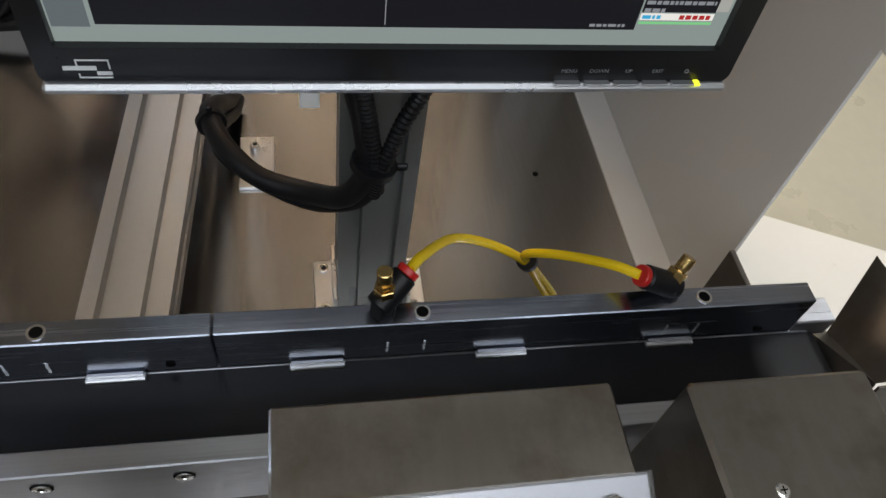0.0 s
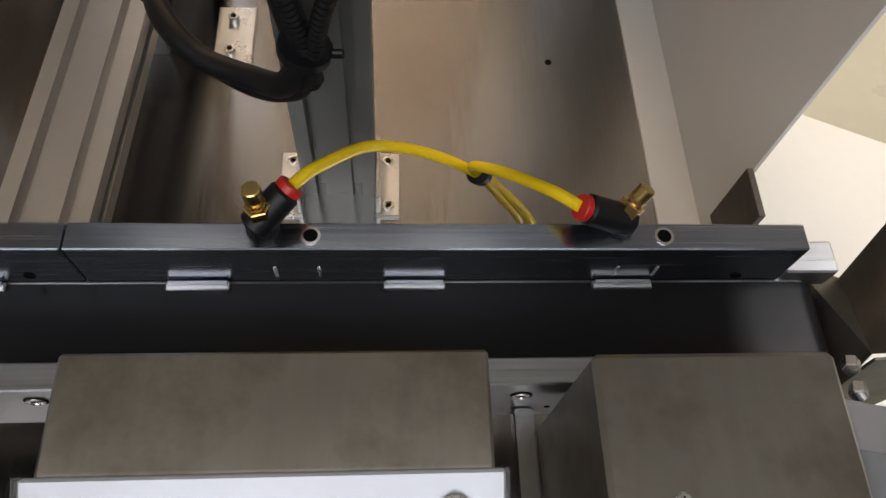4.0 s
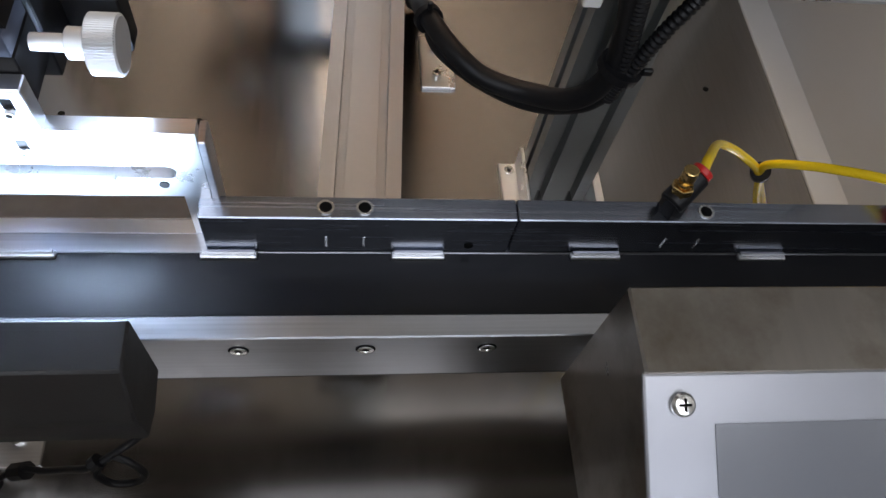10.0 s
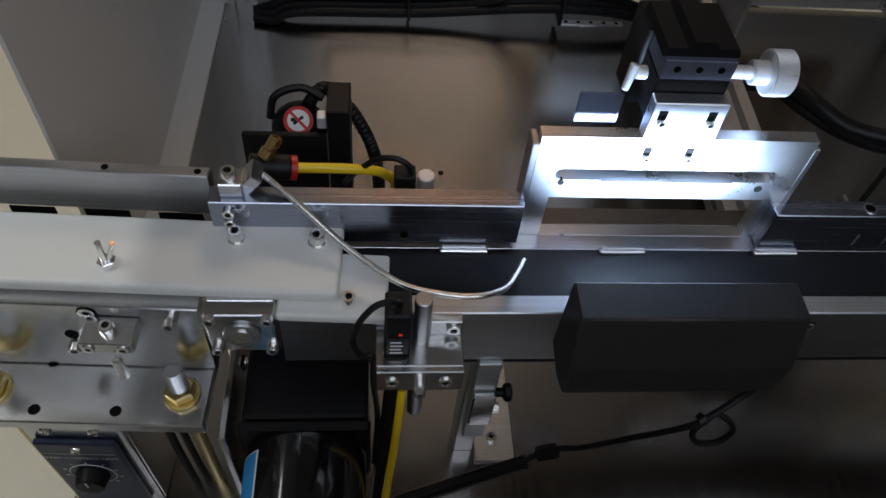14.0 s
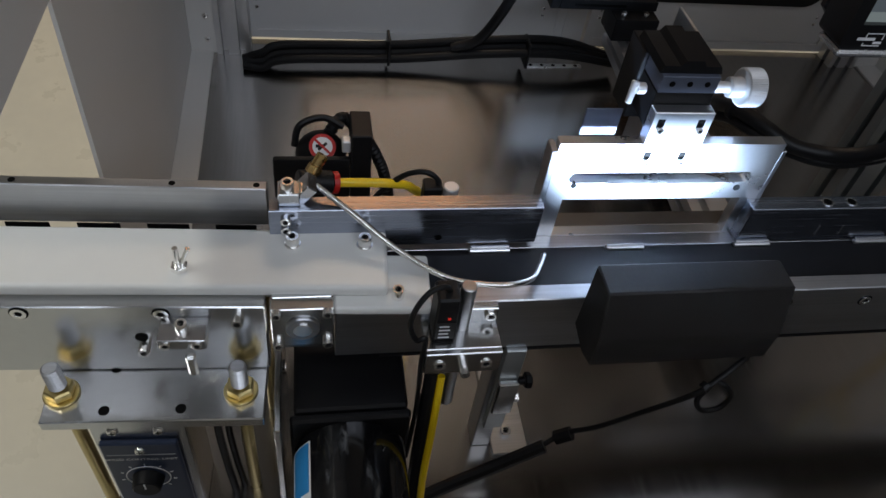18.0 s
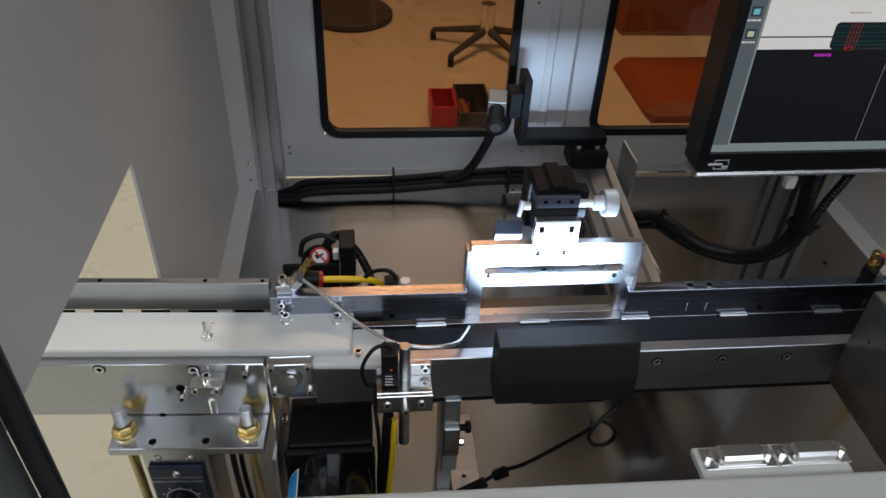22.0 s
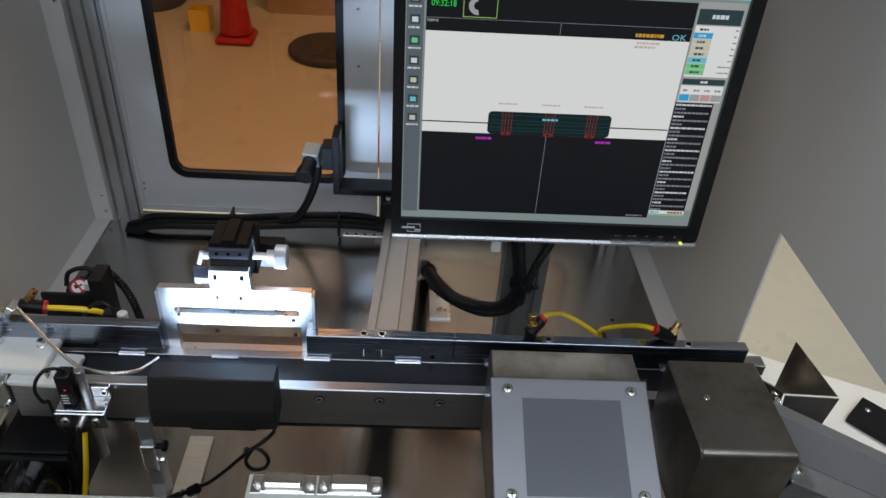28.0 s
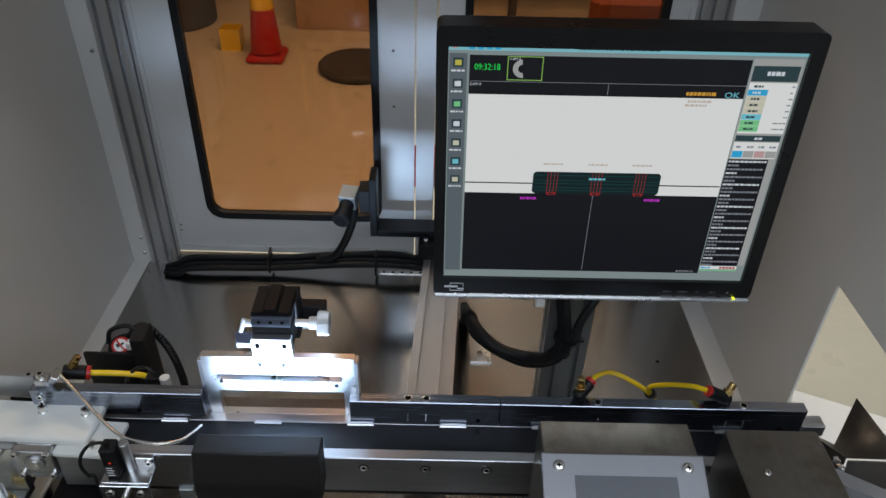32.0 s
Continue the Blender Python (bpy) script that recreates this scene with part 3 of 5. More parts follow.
screw(guide, (-0.5045, 0.1465, 0.8928), (0, 0, 1), "socket", 0.0042, 0.0085)
stud = part("wing_stud", cyl((-0.646, 0.1605, 0.9035), (-0.646, 0.1605, 0.9082), 0.0056, n=6, bevel=0.0005), "screw", guide, "small nut with two upright pins")
part("pin", cyl((-0.647, 0.1605, 0.908), (-0.6465, 0.1605, 0.9235), 0.0019, n=10), "screw", stud)
part("pin", cyl((-0.6445, 0.1605, 0.908), (-0.639, 0.162, 0.9218), 0.0016, n=10), "screw", stud)

# infeed side plate and shelf, with their screws, blocks and levelling bolts
plate = thing("infeed_plate", (-0.7, 0.14, 0.80), "zinc-plated steel side plate and shelf of the infeed", "plate")
side = part("side_plate", box(-0.95, -0.5915, 0.1375, 0.1485, 0.8225, 0.8925, 0.0008), "zinc", plate)
shelf = part("shelf", box(-0.738, -0.5935, 0.097, 0.1480, 0.812, 0.8215, 0.0008), "zinc", plate, "thick shelf drilled with holes")
part("web", box(-0.735, -0.592, 0.1475, 0.153, 0.8225, 0.862, 0.0006), "zinc", plate)
for x, z in ((-0.742, 0.8868), (-0.657, 0.8858)):
    sunk(side, (x, 0.1375, z), (0, -1, 0), 0.0048)
screw(side, (-0.609, 0.1375, 0.8835), (0, -1, 0), "socket", 0.0042, 0.008)
for x in (-0.672,):
    screw(side, (x, 0.1375, 0.852), (0, -1, 0), "socket", 0.0042, 0.008)
    part("drilled_hole", cyl((x - 0.001, 0.137, 0.8605), (x - 0.001, 0.143, 0.8605), 0.0042), "dark", side)
for x, y in ((-0.697, 0.139), (-0.6985, 0.1055), (-0.649, 0.106)):
    part("drilled_hole", cyl((x, y, 0.816), (x, y, 0.8218), 0.0036), "dark", shelf)
blk = part("clamp_block", box(-0.6575, -0.6275, 0.118, 0.1372, 0.8735, 0.883, 0.0006), "zinc", plate, "small clamp block with a locking screw")
screw(blk, (-0.643, 0.128, 0.883), (0, 0, 1), "socket", 0.0042, 0.006)
for x in (-0.6525, -0.633):
    screw(blk, (x, 0.118, 0.878), (0, -1, 0), "socket", 0.0035, 0.0016)
part("lever", box(-0.6405, -0.634, 0.112, 0.117, 0.8515, 0.8728, 0.0015), "screw", blk)
for x, y in ((-0.7281, 0.119), (-0.6104, 0.119)):
    bolt = thing("levelling_bolt", (x, y, 0.8215), "threaded levelling bolt with yellow-zinc nut and washer", "bolt", "levelling bolts")
    part("rod", cyl((x, y, 0.30), (x, y, 0.812), 0.0048, n=16), "yzinc", bolt)
    thread = bmesh.new()
    add_cyl(thread, (x, y, 0.824), (x, y, 0.8530), 0.0046, n=16)
    for k in range(9):
        add_cyl(thread, (x, y, 0.8295 + 0.0026 * k), (x, y, 0.8306 + 0.0026 * k), 0.0045, 0.0060, 18)
        add_cyl(thread, (x, y, 0.8306 + 0.0026 * k), (x, y, 0.8317 + 0.0026 * k), 0.0060, 0.0045, 18)
    part("thread", thread, "steel", bolt, "", 0)
    part("washer", cyl((x, y, 0.8216), (x, y, 0.8236), 0.0118, n=28, bevel=0.0005), "yzinc", bolt)
    part("nut", cyl((x, y, 0.8236), (x, y, 0.8315), 0.0098, n=6, bevel=0.0009), "yzinc", bolt)
cc = thing("control_cable", (-0.625, 0.13, 0.55), "two thin black control cables hanging below the infeed shelf", "cable")
part("cable", tube([(-0.634, 0.125, 0.812), (-0.633, 0.122, 0.74), (-0.627, 0.116, 0.66), (-0.618, 0.11, 0.55)], 0.0030, 6, 10), "rubber", cc)
part("cable", tube([(-0.627, 0.13, 0.812), (-0.627, 0.128, 0.74), (-0.620, 0.121, 0.66), (-0.609, 0.115, 0.55)], 0.0026, 6, 10), "rubber", cc)
# bearing housing at the infeed end of the belt
brg = thing("bearing_housing", (-0.569, 0.135, 0.87), "square steel bearing housing with four screws", "bearing")
part("housing", box(-0.5895, -0.5485, 0.1335, 0.1435, 0.857, 0.8965, 0.0007), "zinc", brg)
part("bearing_cap", cyl((-0.569, 0.1337, 0.8775), (-0.569, 0.1312, 0.8775), 0.0112, n=32, bevel=0.0006), "steel", brg)
part("shaft_end", cyl((-0.569, 0.1313, 0.8775), (-0.569, 0.130, 0.8775), 0.0062, n=24), "screw", brg)
for dx in (-0.0165, 0.0165):
    for dz in (-0.0165, 0.0165):
        screw(brg, (-0.569 + dx, 0.1335, 0.8775 + dz), (0, -1, 0), "socket", 0.0036, 0.0045)
part("lug", box(-0.5885, -0.5495, 0.1437, 0.150, 0.84, 0.8965, 0.0006), "zinc", brg)

# speed control unit below the shelf
scu = thing("speed_control_unit", (-0.68, 0.1, 0.70), "navy speed control unit with dial on a steel bracket", "control unit")
plt = part("bracket", box(-0.709, -0.647, 0.0985, 0.1015, 0.68, 0.8115, 0.0006), "zinc", scu)
part("bracket_fold", box(-0.6505, -0.647, 0.1018, 0.14, 0.68, 0.8115, 0.0006), "zinc", scu)
face = part("faceplate", box(-0.7055, -0.6535, 0.0935, 0.0983, 0.69, 0.7965, 0.0012), "navy", scu, "navy faceplate")
for x in (-0.695, -0.665):
    screw(plt, (x, 0.0985, 0.806), (0, -1, 0), "pan", 0.004, 0.0026)
screw(face, (-0.6795, 0.0935, 0.788), (0, -1, 0), "pan", 0.0038, 0.0026)
part("frame_line", box(-0.7025, -0.6565, 0.0931, 0.0936, 0.7815, 0.7821, 0), "greyink", face)
part("dial_ring", ring_shape(bmesh.new(), [(-0.68 + 0.0158 * math.cos(a * math.pi / 18), 0.748 + 0.0158 * math.sin(a * math.pi / 18)) for a in range(36)],
     [(-0.68 + 0.0150 * math.cos(a * math.pi / 18), 0.748 + 0.0150 * math.sin(a * math.pi / 18)) for a in range(36)], 0.0931, 0.0936), "ink", face, "white dial ring")
part("knob", cyl((-0.68, 0.0936, 0.748), (-0.68, 0.083, 0.748), 0.0115, 0.0098, 28, 0.0008), "black", scu, "round black dial knob")
part("knob_mark", box(-0.6805, -0.6795, 0.0824, 0.0829, 0.750, 0.757, 0), "ink", scu)
for k in range(9):
    a = radians(225 - 33.75 * k)
    part("dial_tick", box(-0.0012, 0.0012, -0.0003, 0.0003, -0.0003, 0.0003, 0, pose(-0.68 + 0.0185 * math.cos(a), 0.0934, 0.748 + 0.0185 * math.sin(a), 0, -math.degrees(a), 0)), "ink", face)

# deck details
deck = bpy.data.objects["floor"]
for x, y in ((-0.294, 0.456), (-0.296, 0.403), (-0.42, 0.46), (0.24, 0.52)):
    part("drilled_hole", cyl((x, y, ZF - 0.004), (x, y, ZF + 0.0004), 0.0032, n=16), "dark", deck)
part("clip_strip", box(-0.2444, -0.1566, 0.741, 0.7505, ZF, ZF + 0.002, 0.0004), "alu", deck, "perforated bright clip strip")
for k in range(5):
    part("clip_hole", cyl((-0.236 + 0.0175 * k, 0.7458, ZF), (-0.236 + 0.0175 * k, 0.7458, ZF + 0.0023), 0.0028, n=12), "dark", deck)
sp = thing("support_plate", (-0.589, 0.155, ZF), "bright zinc-plated support plate standing beside the motor", "plate")
part("plate", box(-0.5915, -0.5865, 0.100, 0.212, ZF, 0.801, 0.0008), "zinc", sp)
part("slot_hole", box(-0.5862, -0.5858, 0.168, 0.176, 0.768, 0.779, 0.001), "dark", sp)
screw(sp, (-0.5865, 0.172, 0.774), (1, 0, 0), "socket", 0.0042, 0.003)
rod3 = thing("tie_rod", (-0.599, 0.195, 0.30), "yellow-zinc threaded tie rod beside the motor", "rod")
part("rod", cyl((-0.599, 0.195, 0.30), (-0.599, 0.195, 0.835), 0.0048, n=16), "yzinc", rod3)
part("nut", cyl((-0.599, 0.195, 0.79), (-0.599, 0.195, 0.798), 0.0095, n=6, bevel=0.0006), "yzinc", rod3)


# ---- frame and stage over the belt ----
stage = thing("light_frame_stage", (-0.31, 0.21, 0.89), "bright aluminium frame hung from a black slide with silver knob", "stage")
FY0, FY1 = 0.2065, 0.2155
frame_bm = pierced(-0.3945, -0.2255, 0.878, 0.9735, [(-0.381, -0.239, 0.9375, 0.9475), (-0.381, -0.239, 0.884, 0.9215)], FY0, FY1)
for xe, s in ((-0.381, 1), (-0.239, -1)):
    for ze, q in ((0.9375, 1), (0.9475, -1)):
        arc = [(xe, ze)] + [(xe + s * 0.005 * (1 - math.cos(radians(a))), ze + q * 0.005 * (1 - math.sin(radians(a)))) for a in range(0, 91, 15)]
        lo, hi = [[frame_bm.verts.new((x, y, z)) for x, z in arc] for y in (FY0, FY1)]
        frame_bm.faces.new(lo)
        frame_bm.faces.new(hi)
        for k in range(1, len(arc) - 1):
            frame_bm.faces.new((lo[k], lo[k + 1], hi[k + 1], hi[k]))
fr = part("frame", frame_bm, "alu", stage, "bright milled aluminium frame", 0)
for x0, x1 in ((-0.399, -0.3945), (-0.2255, -0.2215)):
    part("frame_cheek", box(x0, x1, 0.2065, 0.2205, 0.878, 0.967, 0.0006), "ground", stage)
part("stem", box(-0.3325, -0.289, 0.2055, 0.2152, 0.949, 0.9945, 0.0006), "alu", stage, "bright stem plate")
for x, z in ((-0.326, 0.9855), (-0.297, 0.9855), (-0.3265, 0.9575), (-0.3005, 0.9575)):
    part("slot", box(x - 0.0026, x + 0.0026, 0.2052, 0.2058, z - 0.0042, z + 0.0036, 0.0002), "dark", stage)
    screw(stage, (x, 0.2055, z - 0.0042), (0, -1, 0), "socket", 0.0025, 0.0036)
for x, z, r in ((-0.376, 0.9355, 0.0022), (-0.247, 0.9322, 0.0026), (-0.31, 0.9315, 0.0012)):
    part("pin_hole", cyl((x, 0.2058, z), (x, 0.209, z), r, n=14), "dark", stage)
part("slot_bar", box(-0.352, -0.268, 0.2025, 0.2064, 0.9345, 0.9405, 0.0006), "alu", stage, "thin bright bar screwed in the slot")
blk1 = part("slide_block", box(-0.332, -0.290, 0.2155, 0.243, 0.975, 1.0035, 0.0006), "black", stage, "black slide block")
blk2 = part("slide_face", box(-0.3315, -0.2905, 0.2150, 0.2425, 1.0037, 1.0165, 0.0004), "satin", stage, "grey slide face with three holes")
for x in (-0.3235, -0.311, -0.2985):
    part("tapped_hole", cyl((x, 0.2145, 1.0108), (x, 0.219, 1.0108), 0.0020, n=16), "dark", blk2)
part("dovetail", prism([(-0.333, 1.0167), (-0.289, 1.0167), (-0.291, 1.022), (-0.302, 1.022), (-0.305, 1.026), (-0.317, 1.026), (-0.32, 1.022), (-0.331, 1.022)], 0.2185, 0.262), "black", stage, "black dovetail slide", 0)
part("column", box(-0.334, -0.288, 0.2435, 0.272, 0.962, 1.0160, 0.0008), "black", stage, "black rear slide body")
part("rear_block", box(-0.325, -0.262, 0.2725, 0.288, 0.95, 0.985, 0.001), "black", stage)
part("knob_shaft", cyl((-0.2875, 0.2295, 0.999), (-0.270, 0.2295, 0.999), 0.0040), "knurled", stage)
part("knob_collar", cyl((-0.2725, 0.2295, 0.999), (-0.2625, 0.2295, 0.999), 0.0072, n=28, bevel=0.0006), "knurled", stage)
knurl = bmesh.new()
n = 144
rows_k = []
for x, r in ((-0.2630, 0.0125), (-0.2622, 0.0136), (-0.2503, 0.0136), (-0.2495, 0.0125)):
    rows_k.append([knurl.verts.new((x, 0.2295 + (r - (0.0004 if i % 2 else 0)) * math.cos(2 * math.pi * i / n), 0.999 + (r - (0.0004 if i % 2 else 0)) * math.sin(2 * math.pi * i / n))) for i in range(n)])
for a, b in zip(rows_k, rows_k[1:]):
    for i in range(n):
        knurl.faces.new((a[i], a[(i + 1) % n], b[(i + 1) % n], b[i]))
knurl.faces.new(rows_k[0])
knurl.faces.new(rows_k[-1])
part("knob", knurl, "knurled", stage, "knurled silver knob", 20)
part("lock_pin", cyl((-0.335, 0.226, 0.9995), (-0.3415, 0.226, 0.9995), 0.0040, n=20, bevel=0.0006), "knurled", stage)
part("lock_lever", cyl((-0.3425, 0.227, 1.0045), (-0.3465, 0.221, 0.9905), 0.0030, 0.0022, 12, 0.0006), "knurled", stage)
part("side_tab", box(-0.3625, -0.3345, 0.245, 0.2465, 0.944, 0.968, 0.0004), "satin", stage, "small bright sheet tab behind the column")

for ob in stage.children:
    if ob.name.split(".")[0] in ("stem", "slot", "screw", "slide_block", "slide_face", "dovetail", "column", "rear_block", "knob_shaft", "knob_collar", "knob", "lock_pin", "lock_lever", "side_tab"):
        ob.location += Vector((-0.003, 0, 0.0065))

# ---- black line light in front of the belt ----
light = thing("line_light", (-0.315, 0.115, 0.87), "charcoal line light housing with a looped black cable", "line light")
prof = [(0.1285, 0.939), (0.1035, 0.939), (0.0915, 0.906), (0.0915, 0.8775), (0.1065, 0.872), (0.1285, 0.8765)]
part("housing", prism(prof, -0.381, -0.2515, "x", 0.0012), "charcoal", light)
part("window", box(-0.374, -0.258, 0.1285, 0.1300, 0.914, 0.930, 0.0003), "clear", light, "clear front window")
part("foot", box(-0.345, -0.275, 0.0985, 0.135, 0.8665, 0.8725, 0.0008), "black", light)
part("mount", box(-0.335, -0.29, 0.12, 0.1378, 0.845, 0.87, 0.0008), "black", light)
cable = tube([(-0.262, 0.108, 0.882), (-0.256, 0.1, 0.869), (-0.263, 0.097, 0.858), (-0.275, 0.092, 0.85), (-0.29, 0.088, 0.838), (-0.315, 0.097, 0.80), (-0.340, 0.105, 0.766), (-0.3613, 0.1114, 0.7465), (-0.385, 0.1055, 0.733)], 0.0022, 8, 10)
part("cable", cable, "rubber", light, "black cable")
part("cable_loop", tube([(-0.277, 0.092, 0.849), (-0.267, 0.088, 0.845), (-0.262, 0.085, 0.835), (-0.268, 0.083, 0.824), (-0.281, 0.083, 0.823), (-0.287, 0.086, 0.833), (-0.28, 0.09, 0.846)], 0.0021, 8, 10), "rubber", light, "loop of spare cable")
part("cable_tie", cyl((-0.283, 0.0895, 0.8475), (-0.2865, 0.0875, 0.845), 0.0042, n=10), "rubber", light)
part("connector", cyl((-0.356, 0.110, 0.7488), (-0.367, 0.1115, 0.7395), 0.0062, n=8), "rubber", light)
part("sleeve", tube([(-0.3776, 0.106, 0.738), (-0.42, 0.102, 0.713), (-0.47, 0.0935, 0.693), (-0.51, 0.078, 0.686), (-0.55, 0.05, 0.685)], 0.0058, 8, 10), "rubber", light, "thick black sleeve")

# ---- operator box and dark steel box in front of the belt ----
op = thing("operator_box", (0.045, 0.06, 0.85), "worn stainless box with a tilted clear-filmed front panel", "control box")
bx0, bx1 = -0.029, 0.122
bp = [(0.1285, 0.9705), (0.0865, 0.9705), (-0.043, 0.9155), (-0.043, 0.85), (0.1285, 0.85)]
part("body", prism(bp, bx0, bx1, "x", 0.0012), "inox", op, "worn stainless body")
ang = math.degrees(math.atan2(0.055, 0.1295))
pm = Matrix.Translation((bx0 + (bx1 - bx0) / 2, 0.0865, 0.9705)) @ Matrix.Rotation(radians(ang), 4, "X")
hw = (bx1 - bx0) / 2
pl = part("front_panel", box(-hw - 0.003, hw + 0.003, -0.139, 0.0, 0.0005, 0.004, 0.0008, pm), "inox_front", op, "bright film-covered front panel")
part("display", box(-0.048, 0.050, -0.115, -0.021, 0.0042, 0.0046, 0, pm), "display", op, "blank grey display window")
part("film", box(-hw - 0.004, hw + 0.004, -0.139, 0.001, 0.0052, 0.0054, 0, pm), "film", op, "clear protective film", 0).visible_shadow = False
for sx in (-0.0625, 0.0615):
    for sy in (-0.0125, -0.114):
        v = pm @ Vector((sx, sy, 0.0055))
        screw(op, v, pm.to_3x3() @ Vector((0, 0, 1)), "pan", 0.0055, 0.0032)
db = thing("steel_cover_box", (0.21, 0.07, 0.85), "dark brushed steel cover box beside the belt end", "cover box")
dp = [(0.1285, 0.9646), (0.0120, 0.9646), (0.0091, 0.9640), (0.0066, 0.9624), (0.0050, 0.9600), (0.0045, 0.9571), (0.0045, 0.85), (0.1285, 0.85)]
part("cover", prism(dp, 0.1618, 0.257, "x", 0.0022), "inox_dark", db)
part("inner_foot", box(0.150, 0.1604, 0.03, 0.1375, 0.84, 0.852, 0.0006), "zinc", db)
screw(db, (0.1875, 0.0745, 0.9646), (0, 0, 1), "pan", 0.0035, 0.0015)


# ---- outfeed chute at the belt end ----
ch = thing("outfeed_chute", (0.36, 0.2, 0.82), "dark bent sheet-steel chute at the belt end", "chute")


def sheet(points, t=0.002):
    """A flat sheet through corner points, of thickness t."""
    p = [Vector(q) for q in points]
    n = (p[1] - p[0]).cross(p[2] - p[0]).normalized() * t
    bm = bmesh.new()
    lo, hi = [bm.verts.new(q) for q in p], [bm.verts.new(q + n) for q in p]
    bm.faces.new(lo[::-1])
    bm.faces.new(hi)
    for k in range(len(p)):
        bm.faces.new((lo[k], lo[(k + 1) % len(p)], hi[(k + 1) % len(p)], hi[k]))
    return bm


FOLD_FAR, TOP_FAR, TOP_NEAR, FOLD_NEAR = (0.356, 0.217, 0.838), (0.378, 0.246, 0.890), (0.3926, 0.156, 0.886), (0.3215, 0.150, 0.895)
rise = bmesh.new()
grid = [[rise.verts.new(Vector(FOLD_FAR).lerp(Vector(TOP_FAR), i / 8).lerp(Vector(FOLD_NEAR).lerp(Vector(TOP_NEAR), i / 8), j / 8)) for j in range(9)] for i in range(9)]
for i in range(8):
    for j in range(8):
        rise.faces.new((grid[i][j], grid[i][j + 1], grid[i + 1][j + 1], grid[i + 1][j]))
bmesh.ops.solidify(rise, geom=rise.faces[:], thickness=0.0012)
part("rising_side", rise, "browned", ch, "dark sheet rising from the fold", 30)
part("flap", sheet([(0.3135, 0.214, 0.864), (0.3135, 0.139, 0.872), FOLD_NEAR, FOLD_FAR], 0.0012), "browned", ch, "dark flap below the belt end", 0)
part("front_side", sheet([(0.3225, 0.1485, 0.894), (0.338, 0.146, 0.76), (0.374, 0.149, 0.76), (0.3926, 0.1545, 0.885)], 0.0015), "browned", ch, "dark front sheet with a bare top edge", 0)
for v in ((0.307, 0.1459, 0.8983), (0.304, 0.1321, 0.9026)):
    part("bolt", cyl(v, (v[0] - 0.003, v[1] - 0.006, v[2] + 0.003), 0.0042, 0.0042, 6, 0.0006), "screw", ch, "chrome bolt head")
part("rivet", cyl((0.329, 0.183, 0.8655), (0.3288, 0.1815, 0.8685), 0.0025, 0.002, 12, 0.0004), "screw", ch)
part("outer_strip", box(0.3425, 0.3475, 0.284, 0.324, 0.725, 0.794, 0.0005), "browned", ch, "dark strip beside the opening")
# second control panel, tilted down towards the outside
sp = thing("side_panel_box", (0.38, 0.0625, 0.78), "tilted box with a grey film-covered panel and display window", "control panel")
spm = Matrix.Translation((0.2605, 0.0635, 0.9278)) @ Matrix.Rotation(math.atan2(0.455, 0.89), 4, "Y")
part("panel", box(0.0, 0.27, -0.060, 0.060, -0.003, 0.0, 0.0008, spm), "inox_front", sp, "film-covered grey panel")
part("display", box(0.022, 0.25, -0.029, 0.037, 0.0003, 0.0008, 0, spm), "display", sp, "blank grey display window")
part("body", box(0.006, 0.264, -0.057, 0.057, -0.055, -0.0032, 0.001, spm), "rail", sp, "bluish steel body")
for u in (0.018, 0.258):
    for v in (-0.042, 0.046):
        screw(sp, spm @ Vector((u, v, 0.0002)), spm.to_3x3() @ Vector((0, 0, 1)), "pan", 0.0048, 0.0028)

# ---- monitor on its grey post ----
mon = thing("monitor", (0.049, 0.309, 0.986), "black flat monitor with silver lower edge showing inspection software", "monitor")
mm = pose(0.0489, 0.3094, 0.9857, -1.39, -0.55, -0.18)
MW, MH = 0.1892, 0.3265
SX0, SX1, SZ0, SZ1 = -0.1772, 0.1745, 0.0282, 0.3062
bez = bmesh.new()
ring_shape(bez, rounded(-MW, MW, 0.0055, MH, 0.007), rounded(SX0, SX1, SZ0, SZ1, 0.0006), -0.004, 0.03)
bmesh.ops.transform(bez, matrix=mm, verts=bez.verts)
part("bezel", bez, "bezel", mon, "black glossy bezel")
part("back_shell", box(-MW + 0.004, MW - 0.004, 0.0301, 0.052, 0.012, MH - 0.006, 0.008, mm), "bezel", mon)
part("silver_edge", box(-MW, MW, -0.0075, 0.026, 0.0, 0.0064, 0.0022, mm), "silver", mon, "silver lower edge")
post = thing("monitor_post", (0.0448, 0.37, ZF), "grey grooved aluminium post bolted to the deck", "post")
extrusion("profile", pose(0.0448, 0.387, ZF), 0.0604, 0.034, 0.50, "anod_dark", "grey aluminium profile", parent=post)
for s in (-1, 1):
    x0 = 0.0448 + s * 0.0302
    out = 0.0108
    tab = part("foot_bracket", box(*sorted((x0, x0 + s * (out + 0.0095))), 0.347, 0.41, ZF, ZF + 0.004, 0.0006), "alu", post, "bright foot bracket")
    part("bracket_upright", box(*sorted((x0 + s * 0.0004, x0 + s * 0.004)), 0.349, 0.41, ZF + 0.004, ZF + 0.03, 0.0006), "alu", post)
    for y in (0.3565, 0.401):
        screw(tab, (x0 + s * out, y, ZF + 0.004), (0, 0, 1), "button", 0.005, 0.0025)
part("vesa_arm", box(0.035, 0.071, 0.3405, 0.353, 1.08, 1.18, 0.002), "black", post)

